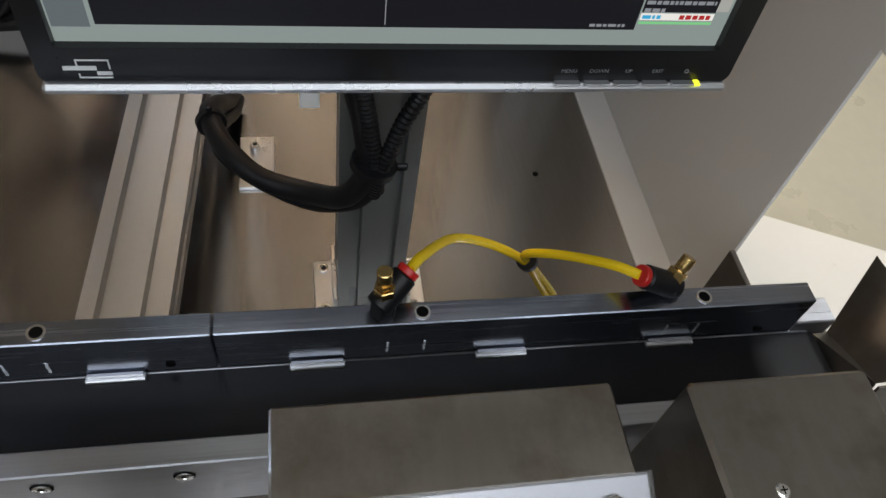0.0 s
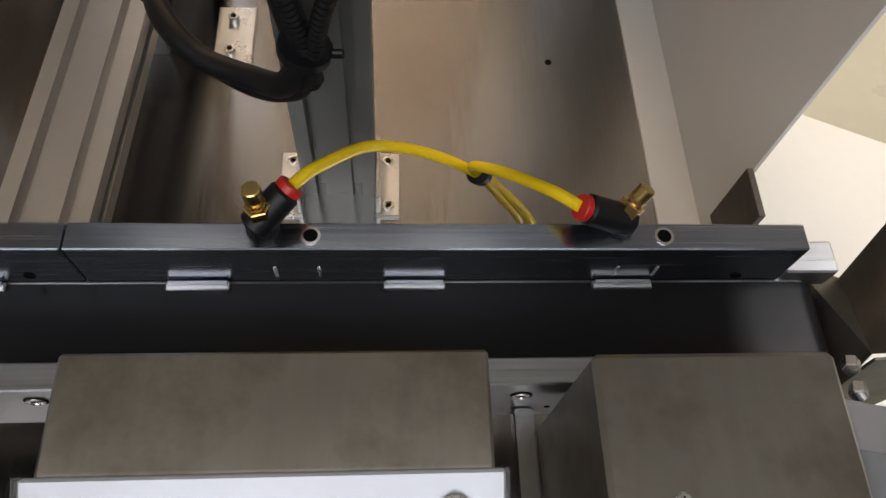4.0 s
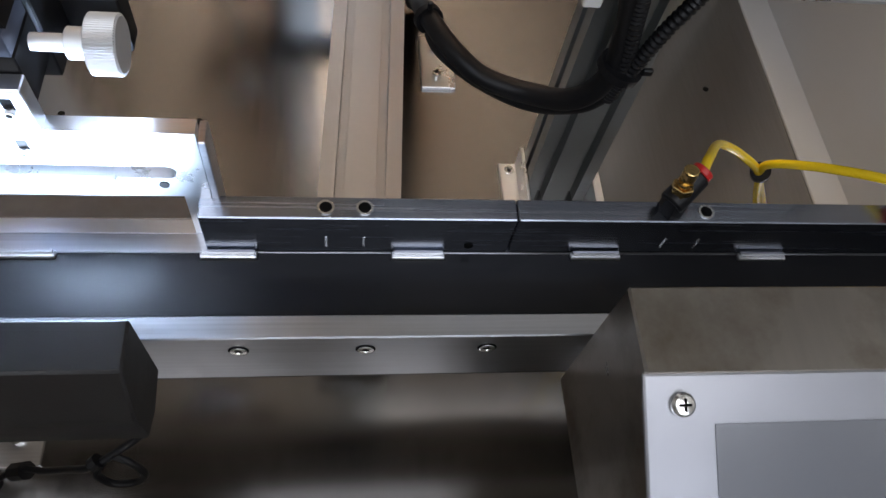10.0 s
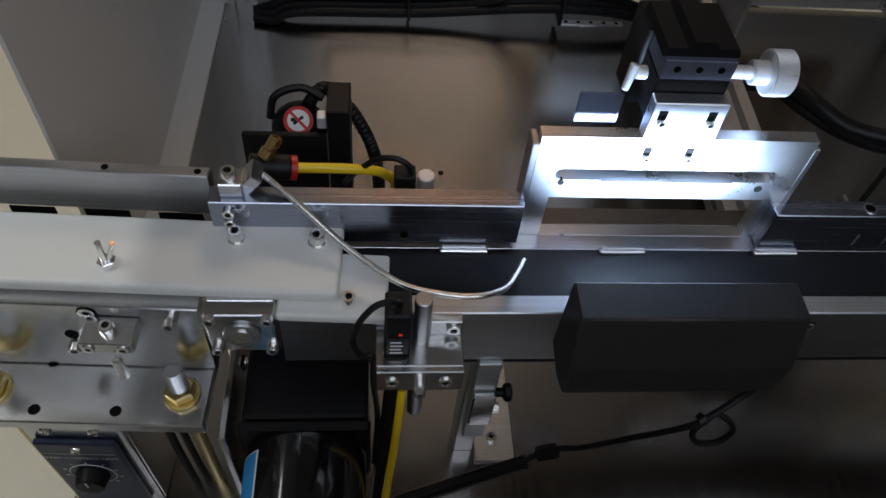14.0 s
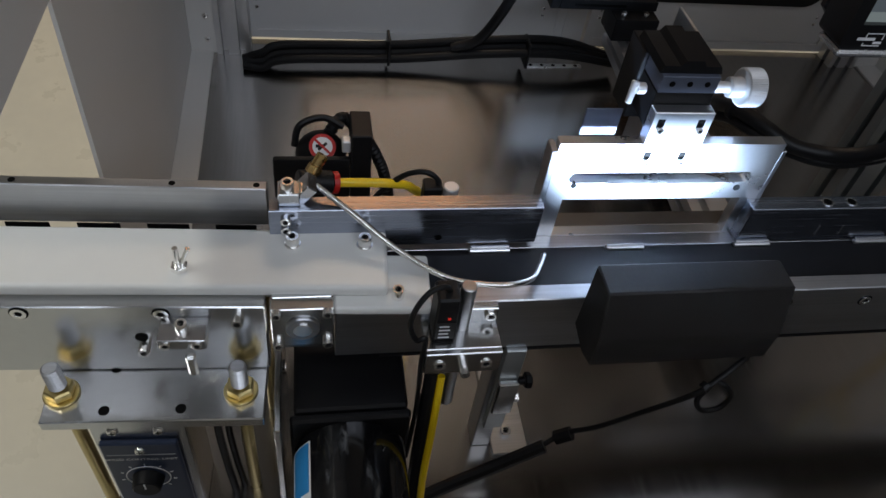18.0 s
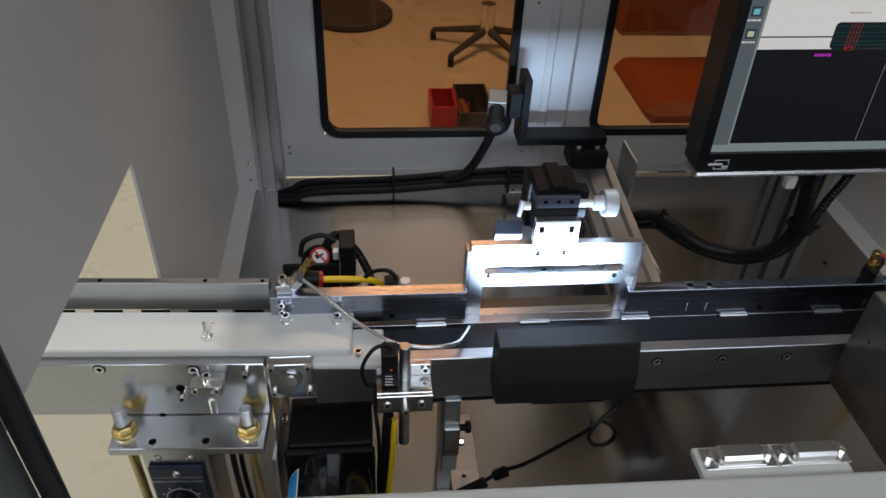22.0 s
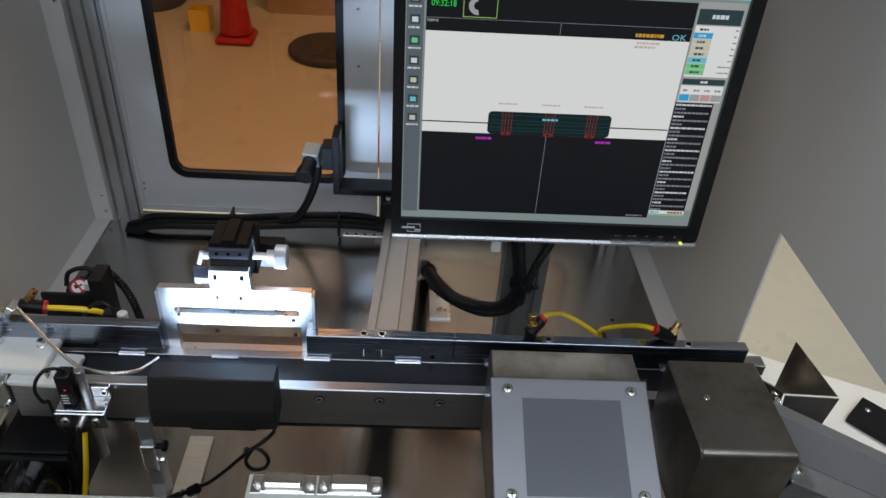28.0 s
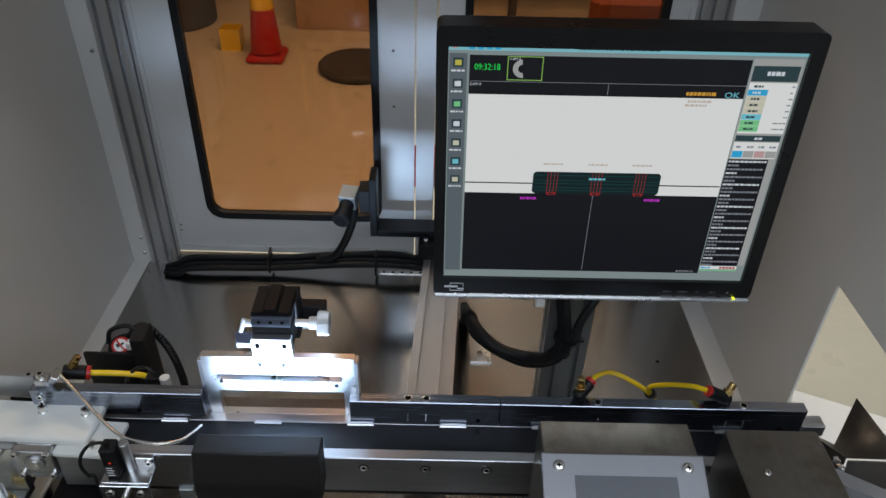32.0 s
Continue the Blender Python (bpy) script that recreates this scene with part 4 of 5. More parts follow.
# ---- camera beam ----
bm_th = thing("camera_beam", (-0.134, 0.45, ZF), "silver grooved aluminium beam across the deck", "beam")
extrusion("profile", pose(-0.1485, 0.215, 0.764) @ pose(0, 0, 0, 0, 0, -2.9) @ pose(0, 0, 0, -90, 0, 0), 0.064, 0.032, 0.49, "anod", "silver aluminium profile", parent=bm_th)
part("leg", box(-0.155, -0.117, 0.52, 0.56, ZF, 0.7478, 0.0008), "anod", bm_th)
part("angle_foot", box(-0.0765, -0.041, 0.505, 0.578, ZF, ZF + 0.004, 0.0006), "alu", bm_th, "bright angle bracket foot")
for y in (0.52, 0.56):
    screw(bm_th, (-0.0605, y, ZF + 0.004), (0, 0, 1), "socket", 0.005, 0.008)
part("end_plate", box(-0.0875, -0.0835, 0.585, 0.655, 0.765, 0.832, 0.0006), "anod", bm_th)

cam_th = thing("machine_camera", (-0.295, 0.64, 0.86), "small silver industrial camera with black lens on an angle bracket", "camera")
part("bracket_upright", box(-0.252, -0.240, 0.675, 0.722, 0.8115, 0.925, 0.001), "black", cam_th, "black angle bracket")
part("bracket_arm", box(-0.2398, -0.106, 0.675, 0.715, 0.8115, 0.8245, 0.001), "black", cam_th)
part("bracket_slot", box(-0.22, -0.15, 0.6745, 0.6755, 0.8165, 0.8200, 0), "dark", cam_th)
part("clamp", box(-0.168, -0.108, 0.652, 0.7, 0.7805, 0.8113, 0.001), "black", cam_th)
for x in (-0.155, -0.125):
    screw(cam_th, (x, 0.6635, 0.8113), (0, 0, 1), "socket", 0.004, 0.006)
cm = Matrix.Translation((-0.288, 0.698, 0.8765)) @ Matrix.Rotation(radians(-10), 4, "Z") @ Matrix.Rotation(radians(15), 4, "X")
part("camera_body", box(-0.0145, 0.0145, -0.016, 0.016, -0.0145, 0.0145, 0.0012, cm), "anod_dark", cam_th, "silver camera cube")
def along(y0, y1, r, bevel=0.0006):
    return cyl(cm @ Vector((0, y0, 0)), cm @ Vector((0, y1, 0)), r, n=28, bevel=bevel)
part("lens_barrel", along(-0.0162, -0.040, 0.0125), "black", cam_th, "black lens barrel")
part("lens_ring", along(-0.040, -0.056, 0.0150), "black", cam_th)
part("lens_glass", along(-0.0562, -0.0568, 0.009, 0), "blackgloss", cam_th)
part("side_plate", box(-0.2705, -0.2522, 0.68, 0.716, 0.858, 0.9, 0.0008), "black", cam_th)

# ---- cables at the back ----
cb = thing("cable_bundle", (-0.4, 0.76, ZF), "thick black cable bundle along the foot of the doors", "cable")
for k, (dy, dz, r) in enumerate(((0, 0, 0.0075), (-0.012, -0.002, 0.006), (0.004, 0.011, 0.006))):
    part("cable", tube([(-0.648, 0.737 + dy, ZF + 0.006), (-0.622, 0.732 + dy, ZF + 0.008 + dz), (-0.59, 0.737 + dy, ZF + 0.018 + dz), (-0.44, 0.741 + dy, ZF + 0.02 + dz), (-0.3, 0.741 + dy, ZF + 0.032 + dz), (-0.2, 0.739 + dy, ZF + 0.034 + dz), (-0.11, 0.735 + dy, ZF + 0.02)], r, 8, 10), "rubber", cb)
part("lens_cable", tube([(-0.36, 0.738, ZF + 0.032), (-0.325, 0.732, ZF + 0.05), (-0.300, 0.726, 0.775), (-0.284, 0.72, 0.83), (-0.287, 0.72, 0.868)], 0.0075, 8, 12), "rubber", cb)
for x in (-0.45, -0.25):
    part("cable_tie", box(x - 0.002, x + 0.002, 0.722, 0.753, ZF + 0.01, ZF + 0.050, 0.001), "rubber", cb)
ml = thing("monitor_cable", (0, 0.37, 0.8), "thick black corrugated monitor cables in a hanging loop", "cable")
part("loop", tube([(-0.084, 0.63, 0.695), (-0.086, 0.58, 0.728), (-0.0875, 0.53, 0.772), (-0.0885, 0.482, 0.807), (-0.080, 0.443, 0.820), (-0.066, 0.418, 0.819), (-0.043, 0.398, 0.813), (-0.007, 0.379, 0.817), (0.018, 0.355, 0.840), (0.033, 0.346, 0.876), (0.030, 0.344, 0.92), (0.022, 0.342, 0.965), (0.02, 0.340, 1.03)], 0.0088, 10, 14), "rubber", ml, "thick black sleeved bundle")
part("loop", tube([(-0.078, 0.628, 0.69), (-0.079, 0.576, 0.718), (-0.081, 0.52, 0.761), (-0.083, 0.472, 0.795), (-0.076, 0.432, 0.807), (-0.045, 0.404, 0.802), (-0.007, 0.378, 0.806), (0.024, 0.354, 0.833), (0.040, 0.345, 0.862)], 0.0058, 10, 12), "rubber", ml, "thinner black cable of the bundle")
part("conduit", tube([(0.040, 0.345, 0.858), (0.036, 0.340, 0.90), (0.030, 0.338, 0.935), (0.024, 0.338, 0.98), (0.02, 0.338, 1.03)], 0.0062, 8, 12, 0.0009), "rubber", ml, "corrugated conduit")
part("conduit", tube([(0.038, 0.345, 0.854), (0.044, 0.338, 0.895), (0.052, 0.336, 0.93), (0.066, 0.336, 0.968), (0.08, 0.337, 1.03)], 0.0058, 8, 12, 0.0009), "rubber", ml, "corrugated conduit")
part("cable_tie", cyl((0.036, 0.344, 0.883), (0.0375, 0.344, 0.889), 0.0165, n=20), "rubber", ml)
part("plug", box(-0.012, 0.0, 0.330, 0.340, 0.950, 0.966, 0.001), "nylon", ml, "small white plug")
part("tie_tail", box(0.052, 0.060, 0.338, 0.342, 0.884, 0.890, 0.001), "rubber", ml)
part("cable_tie", cyl((-0.0865, 0.465, 0.8135), (-0.0845, 0.459, 0.8145), 0.0125, n=20), "rubber", ml)
part("tie_tail", box(-0.088, -0.083, 0.459, 0.463, 0.826, 0.833, 0.001), "rubber", ml)

# ---- air fittings with yellow tube ----
def air_fitting(foot, heart, ring, tip, label):
    """A black elbow with a red release ring and a brass needle screw, given by its four points."""
    f, h, r, t = (Vector(p) for p in (foot, heart, ring, tip))
    th = thing("air_fitting", foot, label, "air fitting", "air fittings on the rail")
    out, up = (r - h).normalized(), (t - h).normalized()
    part("elbow_base", cyl(f, h, 0.0076, n=6, bevel=0.0006), "rubber", th, "black plastic elbow")
    part("elbow_body", cyl(h - out * 0.006, r - out * 0.003, 0.0078, 0.0074, n=20, bevel=0.0012), "rubber", th)
    part("release_ring", cyl(r - out * 0.003, r + out * 0.0012, 0.0064, n=20, bevel=0.0006), "red", th, "red release ring")
    part("brass_nut", cyl(h + up * 0.004, h + up * 0.0105, 0.0062, n=6, bevel=0.0004), "brass", th, "brass nut")
    part("needle_stem", cyl(h + up * 0.0105, t - up * 0.0065, 0.0032, n=14), "brass", th)
    part("lock_nut", cyl(h + up * 0.0115, h + up * 0.014, 0.0046, n=6), "brass", th)
    part("needle_knob", cyl(t - up * 0.0065, t + up * 0.001, 0.0043, n=18, bevel=0.0005), "brass", th, "knurled brass needle knob")
    return r


p1 = air_fitting((0.0285, 0.203, 0.919), (0.029, 0.2045, 0.931), (0.0425, 0.2155, 0.9405), (0.0278, 0.2058, 0.9535), "black elbow air fitting with brass needle screw")
p2 = air_fitting((0.1965, 0.206, 0.9195), (0.196, 0.209, 0.924), (0.1745, 0.2085, 0.9355), (0.2052, 0.2158, 0.9395), "black elbow air fitting lying on the rail with brass needle screw")
yt = thing("air_tube", (0.13, 0.26, 0.87), "bright yellow air tube tied in a hanging bow", "air tube")
part("tube", tube([p1, (0.053, 0.230, 0.934), (0.077, 0.258, 0.911), (0.107, 0.272, 0.885), (0.1365, 0.277, 0.858), (0.155, 0.283, 0.825), (0.18, 0.29, 0.77), (0.19, 0.30, 0.69)], 0.0031, 10, 14), "yellow", yt)
part("tube", tube([p2, (0.163, 0.222, 0.928), (0.147, 0.247, 0.904), (0.1345, 0.267, 0.880), (0.1365, 0.276, 0.862), (0.150, 0.283, 0.838), (0.188, 0.29, 0.77), (0.20, 0.30, 0.69)], 0.0031, 10, 14), "yellow", yt)
part("tie", cyl((0.1385, 0.277, 0.858), (0.1415, 0.279, 0.8525), 0.0072, n=20), "rubber", yt, "black cable tie")

# ---- valve with warning label behind the infeed ----
vs = thing("air_valve", (-0.545, 0.32, 0.80), "black air valve with a round red prohibition label", "valve")
part("bracket", box(-0.5925, -0.5280, 0.300, 0.306, 0.80, 0.8885, 0.002, None, 2), "black", vs)
part("bracket_side", box(-0.5275, -0.5100, 0.30, 0.335, 0.80, 0.9135, 0.001), "black", vs)
ball = bmesh.new()
bmesh.ops.create_uvsphere(ball, u_segments=28, v_segments=16, radius=0.0225)
bmesh.ops.transform(ball, matrix=Matrix.Translation((-0.552, 0.332, 0.868)) @ Matrix.Diagonal((1, 1, 0.9, 1)), verts=ball.verts)
part("body", ball, "black", vs)
part("column", cyl((-0.552, 0.332, ZF), (-0.552, 0.332, 0.868), 0.014), "black", vs)
nv = Vector((0.05, -0.55, 0.83)).normalized()
c0 = Vector((-0.552, 0.332, 0.868)) + nv * 0.0208
part("label_disc", cyl(c0, c0 + nv * 0.0012, 0.0115, n=28), "red", vs, "round red prohibition label")
u = nv.cross(Vector((1, 0, 0))).normalized()
w = u.cross(nv)
lm = Matrix((w, u, nv)).transposed().to_4x4()
lm.translation = c0 + nv * 0.0013
part("label_face", cyl(c0 + nv * 0.0012, c0 + nv * 0.0015, 0.0086, n=28), "ink", vs, "white face of the label")
lm.translation = c0 + nv * 0.0016
part("label_bar", box(-0.0088, 0.0088, -0.0011, 0.0011, 0, 0.0003, 0, lm @ Matrix.Rotation(radians(-45), 4, "Z")), "red", vs)
part("label_mark", box(-0.0048, 0.0048, -0.0012, 0.0012, 0, 0.0002, 0, lm @ Matrix.Rotation(radians(40), 4, "Z")), "black", vs)
part("label_mark", box(-0.0058, -0.0008, -0.0012, 0.0018, 0, 0.00025, 0, lm), "black", vs)
part("side_clip", box(-0.535, -0.5278, 0.303, 0.312, 0.893, 0.905, 0.001), "knurled", vs, "bright clip at the plate")
part("hose", tube([(-0.545, 0.34, 0.885), (-0.535, 0.35, 0.893), (-0.525, 0.355, 0.885), (-0.505, 0.35, 0.86), (-0.49, 0.34, 0.82), (-0.485, 0.335, 0.74), (-0.48, 0.33, 0.69)], 0.0058, 8, 12, 0.0008), "rubber", vs, "corrugated black hose")
part("hose", tube([(-0.575, 0.335, 0.875), (-0.57, 0.34, 0.893), (-0.55, 0.345, 0.898), (-0.532, 0.34, 0.892)], 0.0032, 8, 10), "rubber", vs)
vs.location += Vector((0, 0.014, -0.021))
vf = thing("air_fitting", (-0.5455, 0.236, 0.905), "black air fitting with brass screw on the infeed", "air fitting")
part("elbow_body", cyl((-0.571, 0.235, 0.915), (-0.5465, 0.240, 0.9095), 0.0088, n=20, bevel=0.001), "rubber", vf)
part("release_ring", cyl((-0.5465, 0.240, 0.9095), (-0.5425, 0.2408, 0.9086), 0.0084, n=20), "red", vf, "red release ring")
part("brass_nut", cyl((-0.561, 0.2375, 0.9205), (-0.5575, 0.240, 0.9255), 0.0056, n=6, bevel=0.0004), "brass", vf, "brass nut")
part("needle_knob", cyl((-0.5575, 0.240, 0.9255), (-0.5525, 0.2435, 0.933), 0.0043, n=16, bevel=0.0004), "brass", vf, "brass needle knob")
part("tube", tube([(-0.543, 0.2407, 0.9087), (-0.52, 0.245, 0.9045), (-0.50, 0.248, 0.9005), (-0.484, 0.254, 0.89), (-0.475, 0.262, 0.86), (-0.47, 0.27, 0.72)], 0.0035, 8, 12), "yellow", vf, "yellow air tube")
part("wire", tube([(-0.512, 0.255, 0.88), (-0.503, 0.25, 0.897), (-0.490, 0.247, 0.911), (-0.477, 0.243, 0.9165), (-0.468, 0.241, 0.911), (-0.467, 0.241, 0.90)], 0.0022, 8, 8), "rubber", vf)
part("plug", box(-0.478, -0.4635, 0.235, 0.248, 0.880, 0.9065, 0.001), "black", vf, "black plug body")
part("cap", cyl((-0.4565, 0.24, 0.862), (-0.4565, 0.24, 0.905), 0.0060, n=20, bevel=0.0008), "knurled", vf, "bright round cap")

# ---- bent blow-off pipe on its clamp ----
bp_th = thing("blow_off_pipe", (-0.57, 0.21, 0.92), "bent thin steel blow-off pipe in a chrome clamp", "pipe")
part("clamp_block", box(-0.5835, -0.5690, 0.1985, 0.2135, 0.9258, 0.9365, 0.0008), "zinc", bp_th)
part("cross_block", box(-0.0042, 0.0042, -0.008, 0.008, -0.0082, 0.0082, 0.0008, pose(-0.5655, 0.209, 0.9325, 0, 38, 0)), "zinc", bp_th)
screw(bp_th, (-0.577, 0.205, 0.9365), (0, 0, 1), "socket", 0.0046, 0.0068)
for z in (0.917, 0.908, 0.898):
    screw(bp_th, (-0.579, 0.1945, z), (0, -1, 0), "socket", 0.0036, 0.003)
part("pipe", tube([(-0.558, 0.210, 0.9345), (-0.535, 0.193, 0.925), (-0.505, 0.170, 0.912), (-0.475, 0.150, 0.906), (-0.45, 0.143, 0.905), (-0.4295, 0.1415, 0.9052), (-0.412, 0.150, 0.901), (-0.403, 0.163, 0.898), (-0.3965, 0.1755, 0.8962)], 0.0021, 10, 12), "screw", bp_th, "bent steel pipe")

# ---- photo sensor in front of the belt ----
se = thing("photo_sensor", (-0.46, 0.12, 0.87), "small black photoelectric sensor on a steel bracket", "sensor")
brk = part("bracket", box(-0.4895, -0.437, 0.1055, 0.1095, 0.856, 0.8785, 0.0007), "zinc", se, "steel bracket")
part("bracket_top", box(-0.4895, -0.437, 0.1097, 0.1378, 0.8745, 0.8785, 0.0006), "zinc", se)
for x in (-0.4795, -0.4475):
    screw(brk, (x, 0.1055, 0.8665), (0, -1, 0), "button", 0.0045, 0.0018)
screw(brk, (-0.463, 0.1055, 0.865), (0, -1, 0), "socket", 0.0034, 0.009)
part("rod", cyl((-0.4625, 0.129, 0.782), (-0.4625, 0.129, 0.921), 0.0052, n=22, bevel=0.0006), "steel", se, "steel rod")
sb = part("sensor_body", box(-0.4845, -0.4692, 0.1165, 0.1345, 0.8792, 0.9215, 0.0014), "black", se, "black sensor body")
part("sensor_label", box(-0.483, -0.4705, 0.1159, 0.1164, 0.882, 0.899, 0), "charcoal", sb, "small dark label")
for k in range(4):
    part("label_line", box(-0.4812, -0.4738 - 0.001 * (k % 2), 0.1154, 0.1158, 0.8835 + 0.0038 * k, 0.8845 + 0.0038 * k, 0), "ink", sb)
part("indicator", box(-0.4765, -0.4745, 0.1156, 0.1163, 0.9025, 0.904, 0), glow("red_led", (1, 0.05, 0.03), 0.5), sb, "red indicator")
part("cable", tube([(-0.476, 0.125, 0.9215), (-0.480, 0.121, 0.930), (-0.490, 0.117, 0.931), (-0.499, 0.112, 0.921), (-0.502, 0.109, 0.907), (-0.497, 0.108, 0.893), (-0.491, 0.108, 0.893), (-0.491, 0.110, 0.86), (-0.488, 0.115, 0.80), (-0.49, 0.115, 0.72)], 0.0019, 8, 8), "rubber", se)
lb2 = thing("mount_block", (-0.445, 0.13, 0.88), "small bright steel mounting block on the rail", "block")
part("plate", box(-0.4570, -0.4375, 0.1310, 0.1378, 0.8787, 0.8930, 0.0006), "zinc", lb2)
screw(lb2, (-0.4430, 0.1310, 0.8868), (0, -1, 0), "socket", 0.0045, 0.003)

# ---- conveyor leg, motor ----
leg = thing("conveyor_leg", (-0.41, 0.15, ZF), "milled steel conveyor leg bolted to the deck", "leg")
part("upright", box(-0.4250, -0.4087, 0.1410, 0.164, ZF, 0.8352, 0.001), "steel", leg)
part("clamp_plate", box(-0.4215, -0.4050, 0.1345, 0.1408, 0.7208, 0.8352, 0.0008), "anod_dark", leg, "dark grey clamp plate")
part("clamp_jaw", box(-0.4212, -0.4046, 0.1290, 0.1343, 0.7531, 0.7973, 0.0012), "zinc", leg)
part("foot_plate", box(-0.4072, -0.3745, 0.130, 0.243, ZF, ZF + 0.004, 0.0006), "steel", leg, "bright foot plate on the deck")
star = bmesh.new()
add_cyl(star, (-0.4046, 0.1375, 0.7894), (-0.3985, 0.1375, 0.7894), 0.0035, n=14)
add_cyl(star, (-0.3985, 0.1375, 0.7894), (-0.3925, 0.1375, 0.7894), 0.0068, n=7, bevel=0.0012)
part("star_knob", star, "black", leg, "small black star knob")
part("nut", cyl((-0.4046, 0.1375, 0.7653), (-0.3985, 0.1375, 0.7653), 0.0042, n=6, bevel=0.0005), "screw", leg)
screw(leg, (-0.3925, 0.15, ZF + 0.004), (0, 0, 1), "socket", 0.005, 0.005)
mot = thing("gear_motor", (-0.54, 0.09, 0.78), "gloss black geared motor hung under the conveyor", "motor")
part("gearbox", box(-0.5775, -0.4945, 0.114, 0.176, 0.72, 0.803, 0.002), "black", mot, "black gearbox")
part("flange", box(-0.5805, -0.4925, 0.1065, 0.1138, 0.718, 0.800, 0.002), "black", mot)
part("motor_body", cyl((-0.537, 0.1063, 0.759), (-0.537, -0.02, 0.759), 0.0415, n=48, bevel=0.002), "blackgloss", mot, "gloss black motor body")


def wrapped(y0, y1, a0, a1, r):
    """A thin label wrapped round the motor body."""
    outer = [(-0.537 + r * math.cos(radians(a)), 0.759 + r * math.sin(radians(a))) for a in range(a0, a1 + 1, 5)]
    inner = [(-0.537 + 0.0414 * math.cos(radians(a)), 0.759 + 0.0414 * math.sin(radians(a))) for a in range(a1, a0 - 1, -5)]
    return prism(outer + inner, y0, y1, "y")


part("label", wrapped(0.0, 0.098, 135, 175, 0.0418), "ink", mot, "white motor label")
part("label_stripe", wrapped(0.06, 0.097, 137, 170, 0.0420), "blue", mot, "blue label stripe")
for k in range(5):
    part("label_line", wrapped(0.052 - 0.009 * k, 0.055 - 0.009 * k, 145, 170, 0.0420), "greyink", mot)
wr = thing("wire_loom", (-0.48, 0.1, 0.75), "yellow and black wires running down to the deck", "wires")
part("sleeve", tube([(-0.478, 0.125, 0.83), (-0.482, 0.11, 0.78), (-0.487, 0.09, 0.73), (-0.49, 0.06, 0.69)], 0.0055, 8, 10), "rubber", wr)
part("wire", tube([(-0.472, 0.12, 0.83), (-0.476, 0.104, 0.78), (-0.482, 0.082, 0.73), (-0.485, 0.05, 0.69)], 0.003, 8, 10), "yellow", wr, "yellow wire")
part("wire", tube([(-0.494, 0.04, 0.76), (-0.485, 0.03, 0.745), (-0.483, 0.02, 0.72), (-0.49, 0.01, 0.69)], 0.0018, 8, 8), "ink", wr, "white wire")
part("wire", tube([(-0.494, 0.046, 0.76), (-0.482, 0.036, 0.742), (-0.48, 0.024, 0.72), (-0.487, 0.014, 0.69)], 0.0018, 8, 8), "red", wr, "red wire")

# ---- connectors on the sill ----
st = thing("connector_strip", (-0.17, -0.03, 0.945), "white strip with two chrome plug hoods", "connectors")
part("strip", box(-0.2525, -0.1365, -0.0465, -0.0175, 0.9425, 0.9485, 0.0008), "cream", st)
part("apron", box(-0.2525, -0.1365, -0.0465, -0.0425, 0.93, 0.9424, 0.0004), "cream", st)
for x in (-0.2205, -0.1625):
    flange = part("flange", box(x - 0.0282, x + 0.0282, -0.0385, -0.0195, 0.9486, 0.9498, 0.0004), "screw", st, "chrome plug flange")
    hood = bmesh.new()
    add_box(hood, x - 0.0175, x + 0.0175, -0.0365, -0.0215, 0.9499, 0.9585, 0.0025)
    part("hood", hood, "screw", st, "chrome plug hood", 30)
    part("rim", box(x - 0.0195, x + 0.0195, -0.0375, -0.0205, 0.9499, 0.9512, 0.0005), "screw", st)
    for s in (-1, 1):
        screw(flange, (x + s * 0.0232, -0.029, 0.9498), (0, 0, 1), "hex", 0.0037, 0.0045)
        screw(flange, (x + s * 0.0232, -0.029, 0.9538), (0, 0, 1), "pan", 0.0022, 0.002)


# ---- writing ----
def text_mesh(words, size):
    cu = bpy.data.curves.new("words", "FONT")
    cu.body, cu.size, cu.align_x, cu.align_y, cu.resolution_u = words, size, "CENTER", "CENTER", 2
    tmp = bpy.data.objects.new("words", cu)
    scene.collection.objects.link(tmp)
    me = bpy.data.meshes.new_from_object(tmp.evaluated_get(bpy.context.evaluated_depsgraph_get()))
    bpy.data.objects.remove(tmp)
    bpy.data.curves.remove(cu)
    return me


def writing(parent, words, size, m, mat, name="lettering", squeeze=1.0):
    """Flat letters whose face looks along the z axis of m."""
    bm = bmesh.new()
    bm.from_mesh(text_mesh(words, size))
    bmesh.ops.transform(bm, matrix=m @ Matrix.Diagonal((squeeze, 1, 1, 1)), verts=bm.verts)
    bmesh.ops.translate(bm, verts=bm.verts, vec=-base_of(parent))
    me = bpy.data.meshes.new(name)
    bm.to_mesh(me)
    bm.free()
    finish(me, mat, 0)
    ob = new(name, me)
    ob.parent = parent
    return ob


UPRIGHT = Matrix.Rotation(radians(90), 4, "X")
writing(face, "SPEED CONTROL UNIT", 0.0042, pose(-0.68, 0.0928, 0.776) @ UPRIGHT, "ink", squeeze=1.12)

